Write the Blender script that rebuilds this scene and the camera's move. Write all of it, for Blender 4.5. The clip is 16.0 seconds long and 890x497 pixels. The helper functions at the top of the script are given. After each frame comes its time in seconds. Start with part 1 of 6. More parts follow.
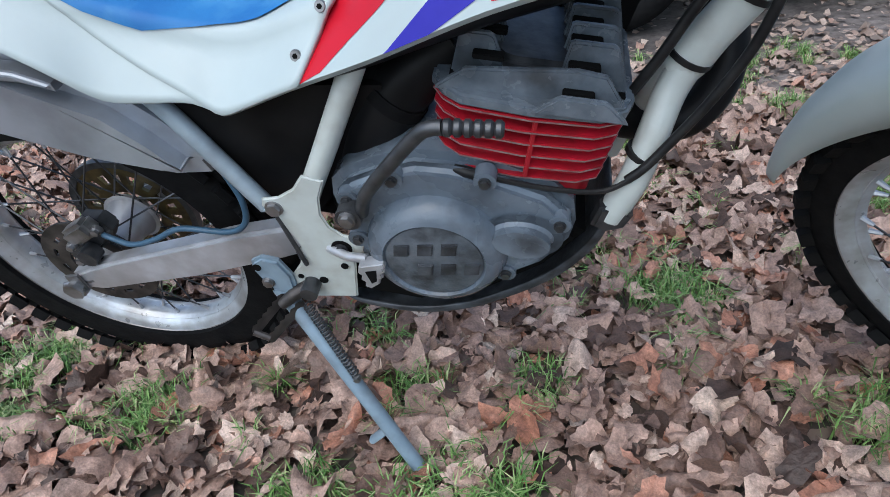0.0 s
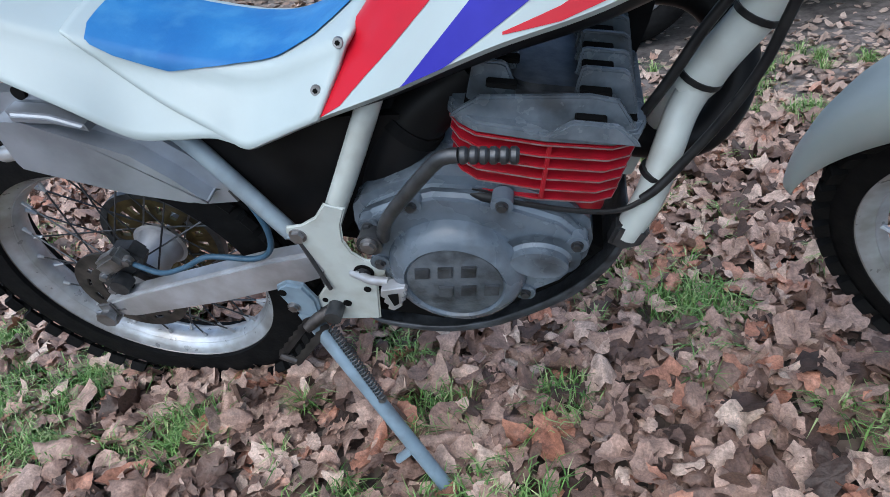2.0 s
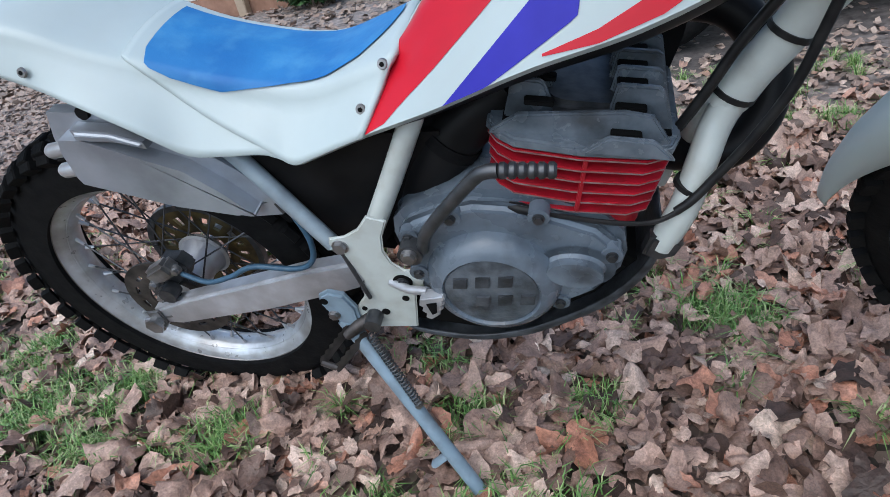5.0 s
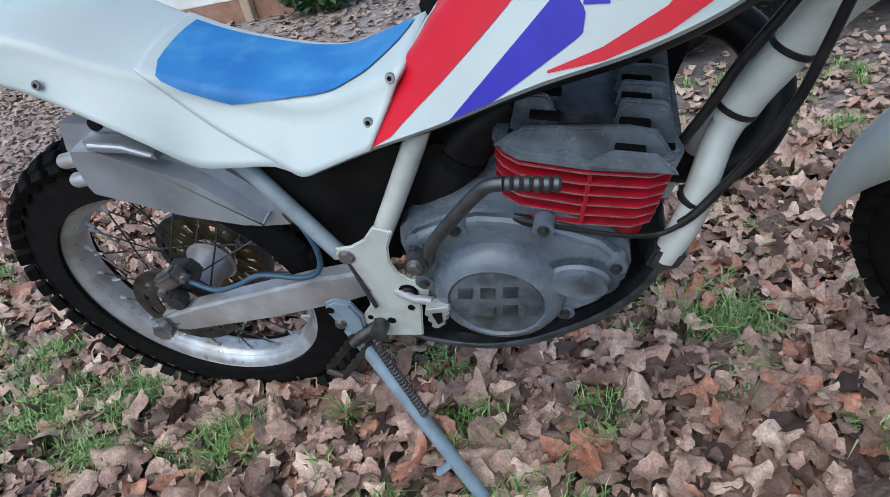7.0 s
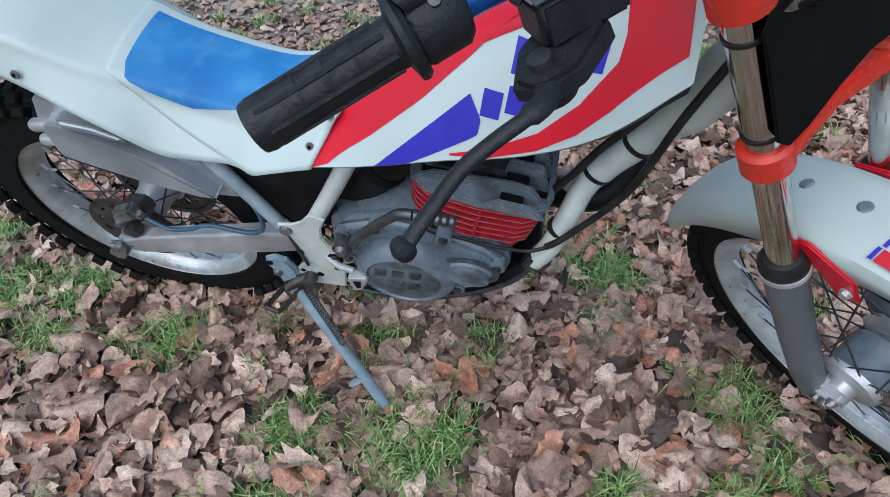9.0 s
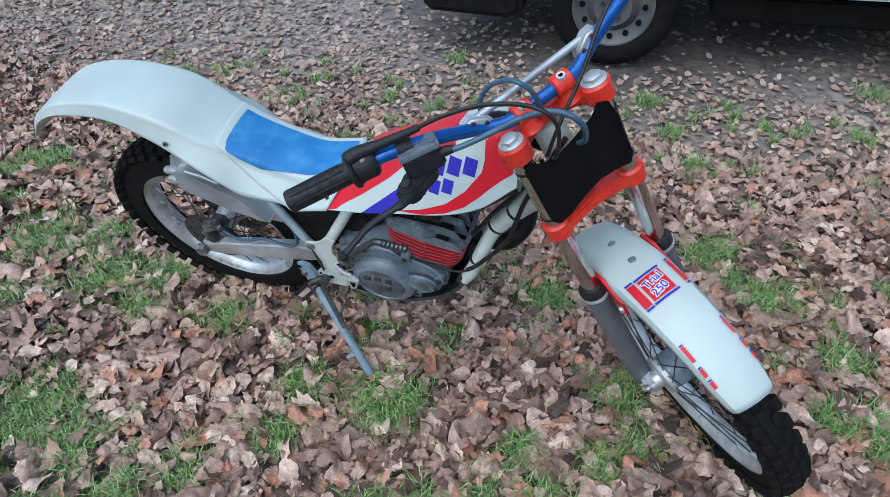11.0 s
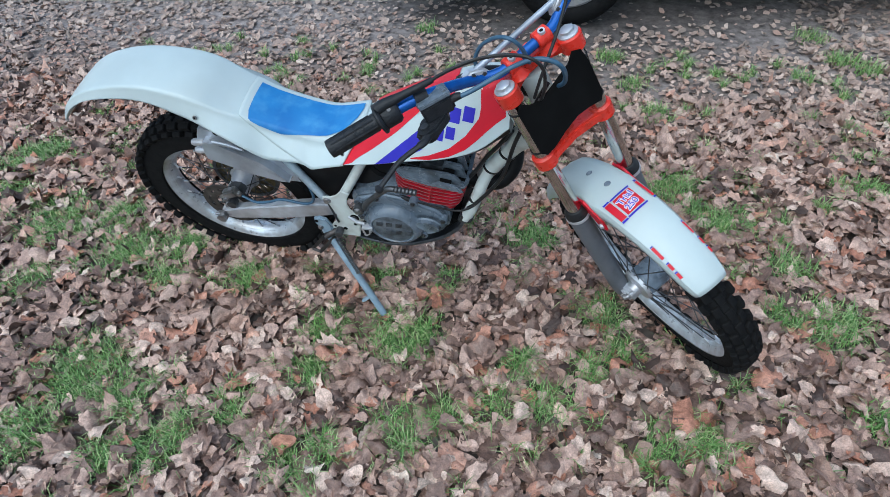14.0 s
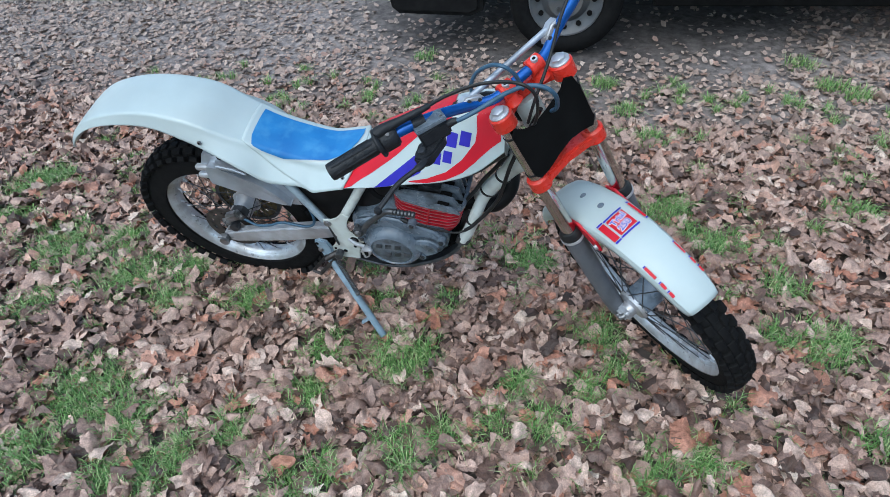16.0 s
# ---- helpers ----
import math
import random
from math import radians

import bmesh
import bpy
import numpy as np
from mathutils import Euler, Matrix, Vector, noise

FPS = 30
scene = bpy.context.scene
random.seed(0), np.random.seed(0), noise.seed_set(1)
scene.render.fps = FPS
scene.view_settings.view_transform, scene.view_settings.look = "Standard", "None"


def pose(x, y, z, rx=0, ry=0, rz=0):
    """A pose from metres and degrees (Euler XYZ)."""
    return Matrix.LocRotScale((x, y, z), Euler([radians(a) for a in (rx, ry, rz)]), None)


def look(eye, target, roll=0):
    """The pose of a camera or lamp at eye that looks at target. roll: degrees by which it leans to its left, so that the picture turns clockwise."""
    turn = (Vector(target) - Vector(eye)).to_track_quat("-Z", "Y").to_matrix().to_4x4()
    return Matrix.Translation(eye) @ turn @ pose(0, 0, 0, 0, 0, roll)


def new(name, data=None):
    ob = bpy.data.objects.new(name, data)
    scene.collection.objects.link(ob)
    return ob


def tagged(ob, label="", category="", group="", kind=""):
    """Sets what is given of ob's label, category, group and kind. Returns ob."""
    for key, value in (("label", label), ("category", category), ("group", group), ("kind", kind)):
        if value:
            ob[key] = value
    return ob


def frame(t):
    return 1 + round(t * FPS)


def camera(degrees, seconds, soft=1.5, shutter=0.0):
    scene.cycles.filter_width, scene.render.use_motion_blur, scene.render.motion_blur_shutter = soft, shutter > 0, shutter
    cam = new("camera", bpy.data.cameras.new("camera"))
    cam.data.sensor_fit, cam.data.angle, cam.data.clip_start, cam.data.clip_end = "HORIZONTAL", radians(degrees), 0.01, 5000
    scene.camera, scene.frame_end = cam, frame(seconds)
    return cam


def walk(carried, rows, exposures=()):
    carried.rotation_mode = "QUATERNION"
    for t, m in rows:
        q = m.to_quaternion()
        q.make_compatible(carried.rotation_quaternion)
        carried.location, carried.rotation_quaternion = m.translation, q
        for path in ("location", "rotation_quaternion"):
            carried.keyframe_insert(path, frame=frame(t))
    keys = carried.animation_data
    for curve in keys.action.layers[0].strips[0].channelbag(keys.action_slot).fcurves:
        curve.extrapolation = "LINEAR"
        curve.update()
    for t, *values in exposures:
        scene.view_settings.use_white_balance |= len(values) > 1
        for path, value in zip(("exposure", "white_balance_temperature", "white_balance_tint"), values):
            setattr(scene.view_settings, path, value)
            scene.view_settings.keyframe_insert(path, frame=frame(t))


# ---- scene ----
cam = camera(72.2, 16.0, soft=0.6)
PATH = [
    (0.0, (0.7771, -0.8350, 0.8079), (0.3674, 0.6930, -0.2617), -9.20),
    (0.5, (0.7797, -0.8384, 0.8117), (0.3668, 0.6910, -0.2550), -9.50),
    (1.0, (0.7791, -0.8404, 0.8184), (0.3410, 0.6985, -0.2244), -10.40),
    (1.5, (0.7802, -0.8412, 0.8232), (0.3408, 0.7043, -0.2101), -10.80),
    (2.0, (0.7812, -0.8410, 0.8251), (0.3116, 0.6994, -0.2015), -11.90),
    (2.5, (0.7799, -0.8442, 0.8261), (0.2824, 0.6897, -0.1967), -12.80),
    (3.0, (0.7782, -0.8455, 0.8280), (0.2861, 0.6905, -0.1939), -12.60),
    (3.5, (0.7793, -0.8511, 0.8337), (0.2852, 0.6951, -0.1738), -12.50),
    (4.0, (0.7739, -0.8580, 0.8394), (0.2466, 0.6884, -0.1499), -12.50),
    (4.5, (0.7778, -0.8582, 0.8404), (0.2509, 0.6864, -0.1518), -13.00),
    (5.0, (0.7735, -0.8610, 0.8442), (0.2284, 0.6770, -0.1490), -13.30),
    (7.5, (0.7753, -0.8655, 0.8557), (0.2155, 0.6832, -0.1117), -13.00),
    (8.0, (0.7800, -0.8695, 0.8585), (0.2702, 0.7068, -0.0936), -8.10),
    (8.5, (0.7815, -0.8721, 0.9130), (0.3463, 0.5983, -0.2254), -5.60),
    (9.0, (0.8471, -0.8834, 1.1107), (0.4940, 0.4193, -0.2407), -4.60),
    (9.5, (1.0294, -0.9726, 1.2768), (0.4608, 0.3172, -0.0115), -5.50),
    (10.0, (1.1082, -1.0456, 1.3504), (0.5497, 0.2814, 0.0955), -3.70),
    (12.5, (1.1334, -1.4261, 1.5557), (0.7103, -0.1043, 0.2426), -5.40),
    (13.0, (1.1269, -1.4421, 1.5576), (0.7081, -0.1126, 0.2521), -5.40),
    (13.5, (1.1167, -1.4451, 1.5586), (0.6955, -0.1229, 0.2454), -5.20),
    (14.0, (1.1175, -1.4488, 1.5509), (0.7187, -0.1465, 0.2111), -5.60),
    (14.5, (1.1196, -1.4445, 1.5509), (0.7092, -0.1328, 0.2244), -5.50),
    (15.0, (1.1250, -1.4522, 1.5557), (0.7112, -0.1236, 0.2473), -5.50),
    (15.5, (1.1285, -1.4651, 1.5624), (0.7191, -0.1191, 0.2703), -5.70),
    (16.0, (1.1317, -1.4762, 1.5652), (0.7234, -0.1212, 0.2827), -5.60),
]
walk(cam, [(t, look(eye, target, roll)) for t, eye, target, roll in PATH], ((0.0, 0.44, 5900, 5), (2.0, 0.43, 5800, 4.5), (5.0, 0.42, 5900, 5), (8.5, 0.37, 5950, 4), (9.5, 0.40, 5800, 0), (16.0, 0.44, 5650, -1)))

# ---- world, sun ----
world = bpy.data.worlds.new("sky")
scene.world = world
world.use_nodes = True
wn = world.node_tree
sky = wn.nodes.new("ShaderNodeTexSky")
sky.sky_type = "NISHITA"
sky.sun_disc = False
sky.sun_elevation = radians(55)
sky.sun_rotation = radians(198)
sky.air_density, sky.dust_density, sky.ozone_density = 1.0, 2.5, 1.2
wn.links.new(sky.outputs[0], wn.nodes["Background"].inputs[0])
wn.nodes["Background"].inputs[1].default_value = 0.145
sun = new("sun", bpy.data.lights.new("sun", "SUN"))
sun.data.energy, sun.data.angle, sun.data.color = 1.6, radians(90), (1.0, 0.98, 0.95)
sun.matrix_world = look((-0.9, -3.2, 4.75), (0, 0, 0))

# ---- materials ----
def mat(name, color, rough=0.5, metal=0.0, color2=None, scale=20.0, bump=0.0, bscale=60.0, rvar=0.0, spec=None, coat=0.0,
        dirt=None, dscale=6.0, damount=0.5):
    m = bpy.data.materials.new(name)
    m.use_nodes = True
    nt = m.node_tree
    b = nt.nodes["Principled BSDF"]
    b.inputs["Roughness"].default_value, b.inputs["Metallic"].default_value = rough, metal
    if spec is not None:
        b.inputs["Specular IOR Level"].default_value = spec
    b.inputs["Coat Weight"].default_value = coat
    co = nt.nodes.new("ShaderNodeTexCoord").outputs["Object"]
    def noisy(sc, detail=6.0):
        n = nt.nodes.new("ShaderNodeTexNoise")
        n.inputs["Scale"].default_value, n.inputs["Detail"].default_value = sc, detail
        nt.links.new(co, n.inputs["Vector"])
        return n.outputs["Fac"]
    def ramp(fac, lo, hi):
        r = nt.nodes.new("ShaderNodeMapRange")
        r.inputs["From Min"].default_value, r.inputs["From Max"].default_value = lo, hi
        nt.links.new(fac, r.inputs["Value"])
        return r.outputs["Result"]
    def mix(fac, a, c):
        x = nt.nodes.new("ShaderNodeMix")
        x.data_type = "RGBA"
        nt.links.new(fac, x.inputs["Factor"])
        for s, v in ((x.inputs[6], a), (x.inputs[7], c)):
            if isinstance(v, tuple):
                s.default_value = (*v, 1)
            else:
                nt.links.new(v, s)
        return x.outputs[2]
    base = mix(ramp(noisy(scale), 0.35, 0.65), color, color2 or tuple(c * 0.9 for c in color))
    if dirt:
        f = nt.nodes.new("ShaderNodeMath")
        f.operation = "MULTIPLY"
        nt.links.new(ramp(noisy(dscale, 9.0), 0.48, 0.72), f.inputs[0])
        f.inputs[1].default_value = damount
        base = mix(f.outputs[0], base, dirt)
    nt.links.new(base, b.inputs["Base Color"])
    if rvar:
        r = nt.nodes.new("ShaderNodeMapRange")
        r.inputs["To Min"].default_value, r.inputs["To Max"].default_value = max(0.02, rough - rvar), min(1.0, rough + rvar)
        nt.links.new(noisy(scale * 1.7), r.inputs["Value"])
        nt.links.new(r.outputs["Result"], b.inputs["Roughness"])
    if bump:
        n = nt.nodes.new("ShaderNodeBump")
        n.inputs["Strength"].default_value, n.inputs["Distance"].default_value = bump, 0.004
        nt.links.new(noisy(bscale), n.inputs["Height"])
        nt.links.new(n.outputs["Normal"], b.inputs["Normal"])
    return m


M_WHITE = mat("white_plastic", (0.435, 0.50, 0.50), 0.34, color2=(0.40, 0.46, 0.46), scale=9, bump=0.05, rvar=0.08, dirt=(0.40, 0.43, 0.41), dscale=7, damount=0.3)
M_FRAME = mat("cream_frame_paint", (0.53, 0.57, 0.545), 0.35, color2=(0.48, 0.51, 0.485), scale=25, bump=0.08, bscale=90, rvar=0.1, dirt=(0.22, 0.19, 0.15), dscale=16, damount=0.5)
M_BLUE = mat("blue_seat_paint", (0.022, 0.135, 0.37), 0.5, spec=0.3, color2=(0.035, 0.185, 0.44), scale=14, bump=0.12, bscale=120, rvar=0.12, dirt=(0.10, 0.30, 0.52), dscale=25, damount=0.5)
M_RED = mat("red_paint", (0.53, 0.009, 0.024), 0.34, spec=0.25, color2=(0.46, 0.011, 0.026), scale=12, bump=0.03, rvar=0.06)
M_FORKRED = mat("orange_red_paint", (0.62, 0.032, 0.019), 0.28, spec=0.4, color2=(0.55, 0.028, 0.016), scale=30, bump=0.1, bscale=70, rvar=0.08, dirt=(0.30, 0.05, 0.03), dscale=30, damount=0.5)
M_BLACK = mat("black_paint", (0.005, 0.005, 0.0055), 0.40, color2=(0.009, 0.009, 0.010), scale=15, bump=0.06, rvar=0.15, spec=0.12, dirt=(0.02, 0.019, 0.018), dscale=9, damount=0.5)
M_PLATE = mat("matt_black_plastic", (0.004, 0.004, 0.004), 0.8, color2=(0.007, 0.007, 0.007), scale=15, bump=0.05, spec=0.08)
M_RUBBER = mat("tyre_rubber", (0.005, 0.005, 0.0055), 0.8, color2=(0.009, 0.009, 0.0092), scale=40, bump=0.2, bscale=160, rvar=0.1, spec=0.1, dirt=(0.013, 0.012, 0.011), dscale=12, damount=0.5)
M_GRIP = mat("grip_rubber", (0.008, 0.009, 0.011), 0.5, color2=(0.014, 0.015, 0.018), scale=60, bump=0.3, bscale=220, spec=0.3)
M_ALU = mat("weathered_aluminium", (0.60, 0.62, 0.66), 0.35, 0.5, color2=(0.38, 0.375, 0.385), scale=16, bump=0.12, bscale=120, rvar=0.12, dirt=(0.25, 0.23, 0.21), dscale=10, damount=0.45)
M_RIM = mat("dull_rim_aluminium", (0.58, 0.62, 0.66), 0.32, 0.4, color2=(0.42, 0.43, 0.45), scale=30, bump=0.12, bscale=90, rvar=0.14, dirt=(0.17, 0.145, 0.12), dscale=11, damount=0.75)
M_LIP = mat("stained_rim_lip", (0.34, 0.33, 0.32), 0.42, 0.4, color2=(0.24, 0.22, 0.20), scale=18, bump=0.1, bscale=120, rvar=0.1, dirt=(0.14, 0.11, 0.085), dscale=8, damount=0.7)
M_CHROME = mat("worn_chrome", (0.66, 0.65, 0.63), 0.12, 1.0, color2=(0.55, 0.53, 0.5), scale=30, bump=0.04, bscale=120, rvar=0.08, dirt=(0.23, 0.17, 0.12), dscale=14, damount=0.5)
M_STEEL = mat("dull_steel", (0.35, 0.35, 0.36), 0.4, 0.9, color2=(0.25, 0.25, 0.25), scale=40, bump=0.1, rvar=0.1, dirt=(0.10, 0.08, 0.06), dscale=20, damount=0.6)
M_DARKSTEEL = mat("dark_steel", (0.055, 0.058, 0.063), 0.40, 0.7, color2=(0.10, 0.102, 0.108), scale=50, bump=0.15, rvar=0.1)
M_RUST = mat("rusty_steel", (0.035, 0.032, 0.031), 0.48, 0.6, color2=(0.105, 0.092, 0.086), scale=35, bump=0.15, rvar=0.1)
M_BRASS = mat("brass_sprocket", (0.17, 0.13, 0.055), 0.35, 0.8, color2=(0.06, 0.048, 0.03), scale=40, bump=0.1)
M_ENGINE = mat("grey_engine_paint", (0.105, 0.132, 0.165), 0.27, 0.0, color2=(0.165, 0.198, 0.238), scale=14, bump=0.14, bscale=130, rvar=0.12, dirt=(0.022, 0.022, 0.023), dscale=18, damount=0.75)
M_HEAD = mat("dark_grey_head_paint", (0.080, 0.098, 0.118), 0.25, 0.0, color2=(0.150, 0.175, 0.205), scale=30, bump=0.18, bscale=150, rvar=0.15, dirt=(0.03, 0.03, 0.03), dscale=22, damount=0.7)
M_FINRED = mat("red_cylinder_paint", (0.46, 0.012, 0.03), 0.36, color2=(0.36, 0.01, 0.02), scale=30, bump=0.1, rvar=0.1, dirt=(0.10, 0.02, 0.02), dscale=25, damount=0.5)
M_FINEDGE = mat("bare_fin_edge", (0.42, 0.36, 0.36), 0.4, 0.6, color2=(0.36, 0.16, 0.17), scale=60, bump=0.1)
M_STANDGREY = mat("blue_grey_stand_paint", (0.25, 0.33, 0.40), 0.4, 0.1, color2=(0.20, 0.27, 0.33), scale=30, bump=0.08, rvar=0.1, dirt=(0.10, 0.10, 0.10), dscale=25, damount=0.5)
M_SILENCER = mat("dull_dented_aluminium", (0.45, 0.485, 0.54), 0.34, 0.5, color2=(0.30, 0.325, 0.365), scale=9, bump=0.25, bscale=22, rvar=0.12, dirt=(0.17, 0.17, 0.175), dscale=12, damount=0.5)
M_STRUT = mat("pale_blue_grey_paint", (0.33, 0.40, 0.45), 0.38, 0.1, color2=(0.27, 0.33, 0.38), scale=30, bump=0.08, rvar=0.1, dirt=(0.15, 0.16, 0.17), dscale=25, damount=0.5)
M_SCUFFED = mat("scuffed_dark_cover", (0.030, 0.034, 0.040), 0.42, 0.0, color2=(0.075, 0.083, 0.095), scale=26, bump=0.2, bscale=160, rvar=0.15, dirt=(0.006, 0.006, 0.006), dscale=40, damount=0.8)
M_DISC = mat("worn_grey_cover", (0.060, 0.072, 0.088), 0.38, 0.0, color2=(0.125, 0.142, 0.162), scale=30, bump=0.25, bscale=170, rvar=0.15, dirt=(0.012, 0.012, 0.012), dscale=36, damount=0.8)
M_FORKGREY = mat("grey_fork_leg_paint", (0.115, 0.122, 0.138), 0.45, 0.1, color2=(0.09, 0.097, 0.11), scale=20, bump=0.1, rvar=0.1, dirt=(0.07, 0.07, 0.07), dscale=20, damount=0.4)
M_BARBLUE = mat("blue_anodised_bar", (0.012, 0.075, 0.30), 0.22, 0.4, color2=(0.015, 0.10, 0.38), scale=30, bump=0.03)
M_BLUEHOSE = mat("blue_grey_hose", (0.030, 0.075, 0.125), 0.45, color2=(0.045, 0.10, 0.16), scale=60, bump=0.1)
M_CABLE = mat("black_cable", (0.010, 0.010, 0.011), 0.4, color2=(0.02, 0.02, 0.02), scale=60, bump=0.1, spec=0.25)
M_DECALBLUE = mat("blue_decal", (0.028, 0.022, 0.32), 0.38, spec=0.22, color2=(0.036, 0.030, 0.38), scale=20)
def soil_material():
    m = mat("damp_soil", (0.075, 0.060, 0.050), 0.85, color2=(0.125, 0.104, 0.088), scale=5, bump=0.9, bscale=26, dirt=(0.040, 0.034, 0.030), dscale=1.4, damount=0.7)
    nt = m.node_tree
    b = nt.nodes["Principled BSDF"]
    old = b.inputs["Base Color"].links[0].from_socket
    vo = nt.nodes.new("ShaderNodeTexVoronoi")
    vo.inputs["Scale"].default_value = 34
    wob = nt.nodes.new("ShaderNodeTexNoise")
    wob.inputs["Scale"].default_value = 18
    co = nt.nodes.new("ShaderNodeTexCoord").outputs["Object"]
    nt.links.new(co, wob.inputs["Vector"])
    ad = nt.nodes.new("ShaderNodeVectorMath")
    ad.operation = "MULTIPLY_ADD"
    ad.inputs[1].default_value = (0.06, 0.06, 0.06)
    nt.links.new(wob.outputs["Color"], ad.inputs[0])
    nt.links.new(co, ad.inputs[2])
    nt.links.new(ad.outputs[0], vo.inputs["Vector"])
    sp = nt.nodes.new("ShaderNodeSeparateColor")
    nt.links.new(vo.outputs["Color"], sp.inputs[0])
    cr = nt.nodes.new("ShaderNodeValToRGB")
    el = cr.color_ramp.elements
    el[0].color, el[1].color = (0.045, 0.033, 0.028, 1), (0.25, 0.188, 0.158, 1)
    nt.links.new(sp.outputs[0], cr.inputs[0])
    mx = nt.nodes.new("ShaderNodeMix")
    mx.data_type = "RGBA"
    gt = nt.nodes.new("ShaderNodeMath")
    gt.operation = "GREATER_THAN"
    gt.inputs[1].default_value = 0.45
    nt.links.new(sp.outputs[1], gt.inputs[0])
    nt.links.new(gt.outputs[0], mx.inputs["Factor"])
    nt.links.new(old, mx.inputs[6])
    nt.links.new(cr.outputs[0], mx.inputs[7])
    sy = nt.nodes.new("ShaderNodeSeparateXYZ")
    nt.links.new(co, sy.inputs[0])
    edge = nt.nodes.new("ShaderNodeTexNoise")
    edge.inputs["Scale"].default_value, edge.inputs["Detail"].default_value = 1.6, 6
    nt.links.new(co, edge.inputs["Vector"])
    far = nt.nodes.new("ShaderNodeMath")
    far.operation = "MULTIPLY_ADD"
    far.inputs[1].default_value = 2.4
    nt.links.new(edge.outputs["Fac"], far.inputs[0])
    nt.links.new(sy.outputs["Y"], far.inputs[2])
    # Mud track made paler: grey mud with the sky's sheen in its colour.
    sheen_track = nt.nodes.new("ShaderNodeMapRange")
    sheen_track.inputs["From Min"].default_value, sheen_track.inputs["From Max"].default_value = 2.0, 2.9
    nt.links.new(far.outputs[0], sheen_track.inputs["Value"])
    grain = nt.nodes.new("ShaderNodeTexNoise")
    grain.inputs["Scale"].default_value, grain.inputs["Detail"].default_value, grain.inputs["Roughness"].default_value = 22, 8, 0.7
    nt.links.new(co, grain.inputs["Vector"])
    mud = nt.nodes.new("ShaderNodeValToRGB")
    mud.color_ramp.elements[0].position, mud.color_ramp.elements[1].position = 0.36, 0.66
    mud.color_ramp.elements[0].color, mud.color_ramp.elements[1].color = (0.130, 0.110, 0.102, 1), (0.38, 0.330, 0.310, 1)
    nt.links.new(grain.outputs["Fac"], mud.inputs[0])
    # Soil round the van darkened: its shade put into the colour, with wet mud.
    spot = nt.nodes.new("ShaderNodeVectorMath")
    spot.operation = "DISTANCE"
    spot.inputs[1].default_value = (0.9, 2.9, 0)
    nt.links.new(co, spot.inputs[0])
    shade_dist = nt.nodes.new("ShaderNodeMath")
    shade_dist.operation = "MULTIPLY_ADD"
    shade_dist.inputs[1].default_value = -0.8
    nt.links.new(edge.outputs["Fac"], shade_dist.inputs[0])
    nt.links.new(spot.outputs["Value"], shade_dist.inputs[2])
    damp_shade = nt.nodes.new("ShaderNodeMapRange")
    damp_shade.inputs["From Min"].default_value, damp_shade.inputs["From Max"].default_value = 0.75, 1.35
    damp_shade.inputs["To Min"].default_value, damp_shade.inputs["To Max"].default_value = 0.32, 1.0
    nt.links.new(shade_dist.outputs[0], damp_shade.inputs["Value"])
    mud_shaded = nt.nodes.new("ShaderNodeVectorMath")
    mud_shaded.operation = "SCALE"
    nt.links.new(mud.outputs[0], mud_shaded.inputs[0])
    nt.links.new(damp_shade.outputs["Result"], mud_shaded.inputs["Scale"])
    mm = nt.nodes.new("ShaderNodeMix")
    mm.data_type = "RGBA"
    nt.links.new(sheen_track.outputs["Result"], mm.inputs["Factor"])
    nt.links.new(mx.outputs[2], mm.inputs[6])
    nt.links.new(mud_shaded.outputs[0], mm.inputs[7])
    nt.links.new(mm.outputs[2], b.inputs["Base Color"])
    return m


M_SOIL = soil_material()


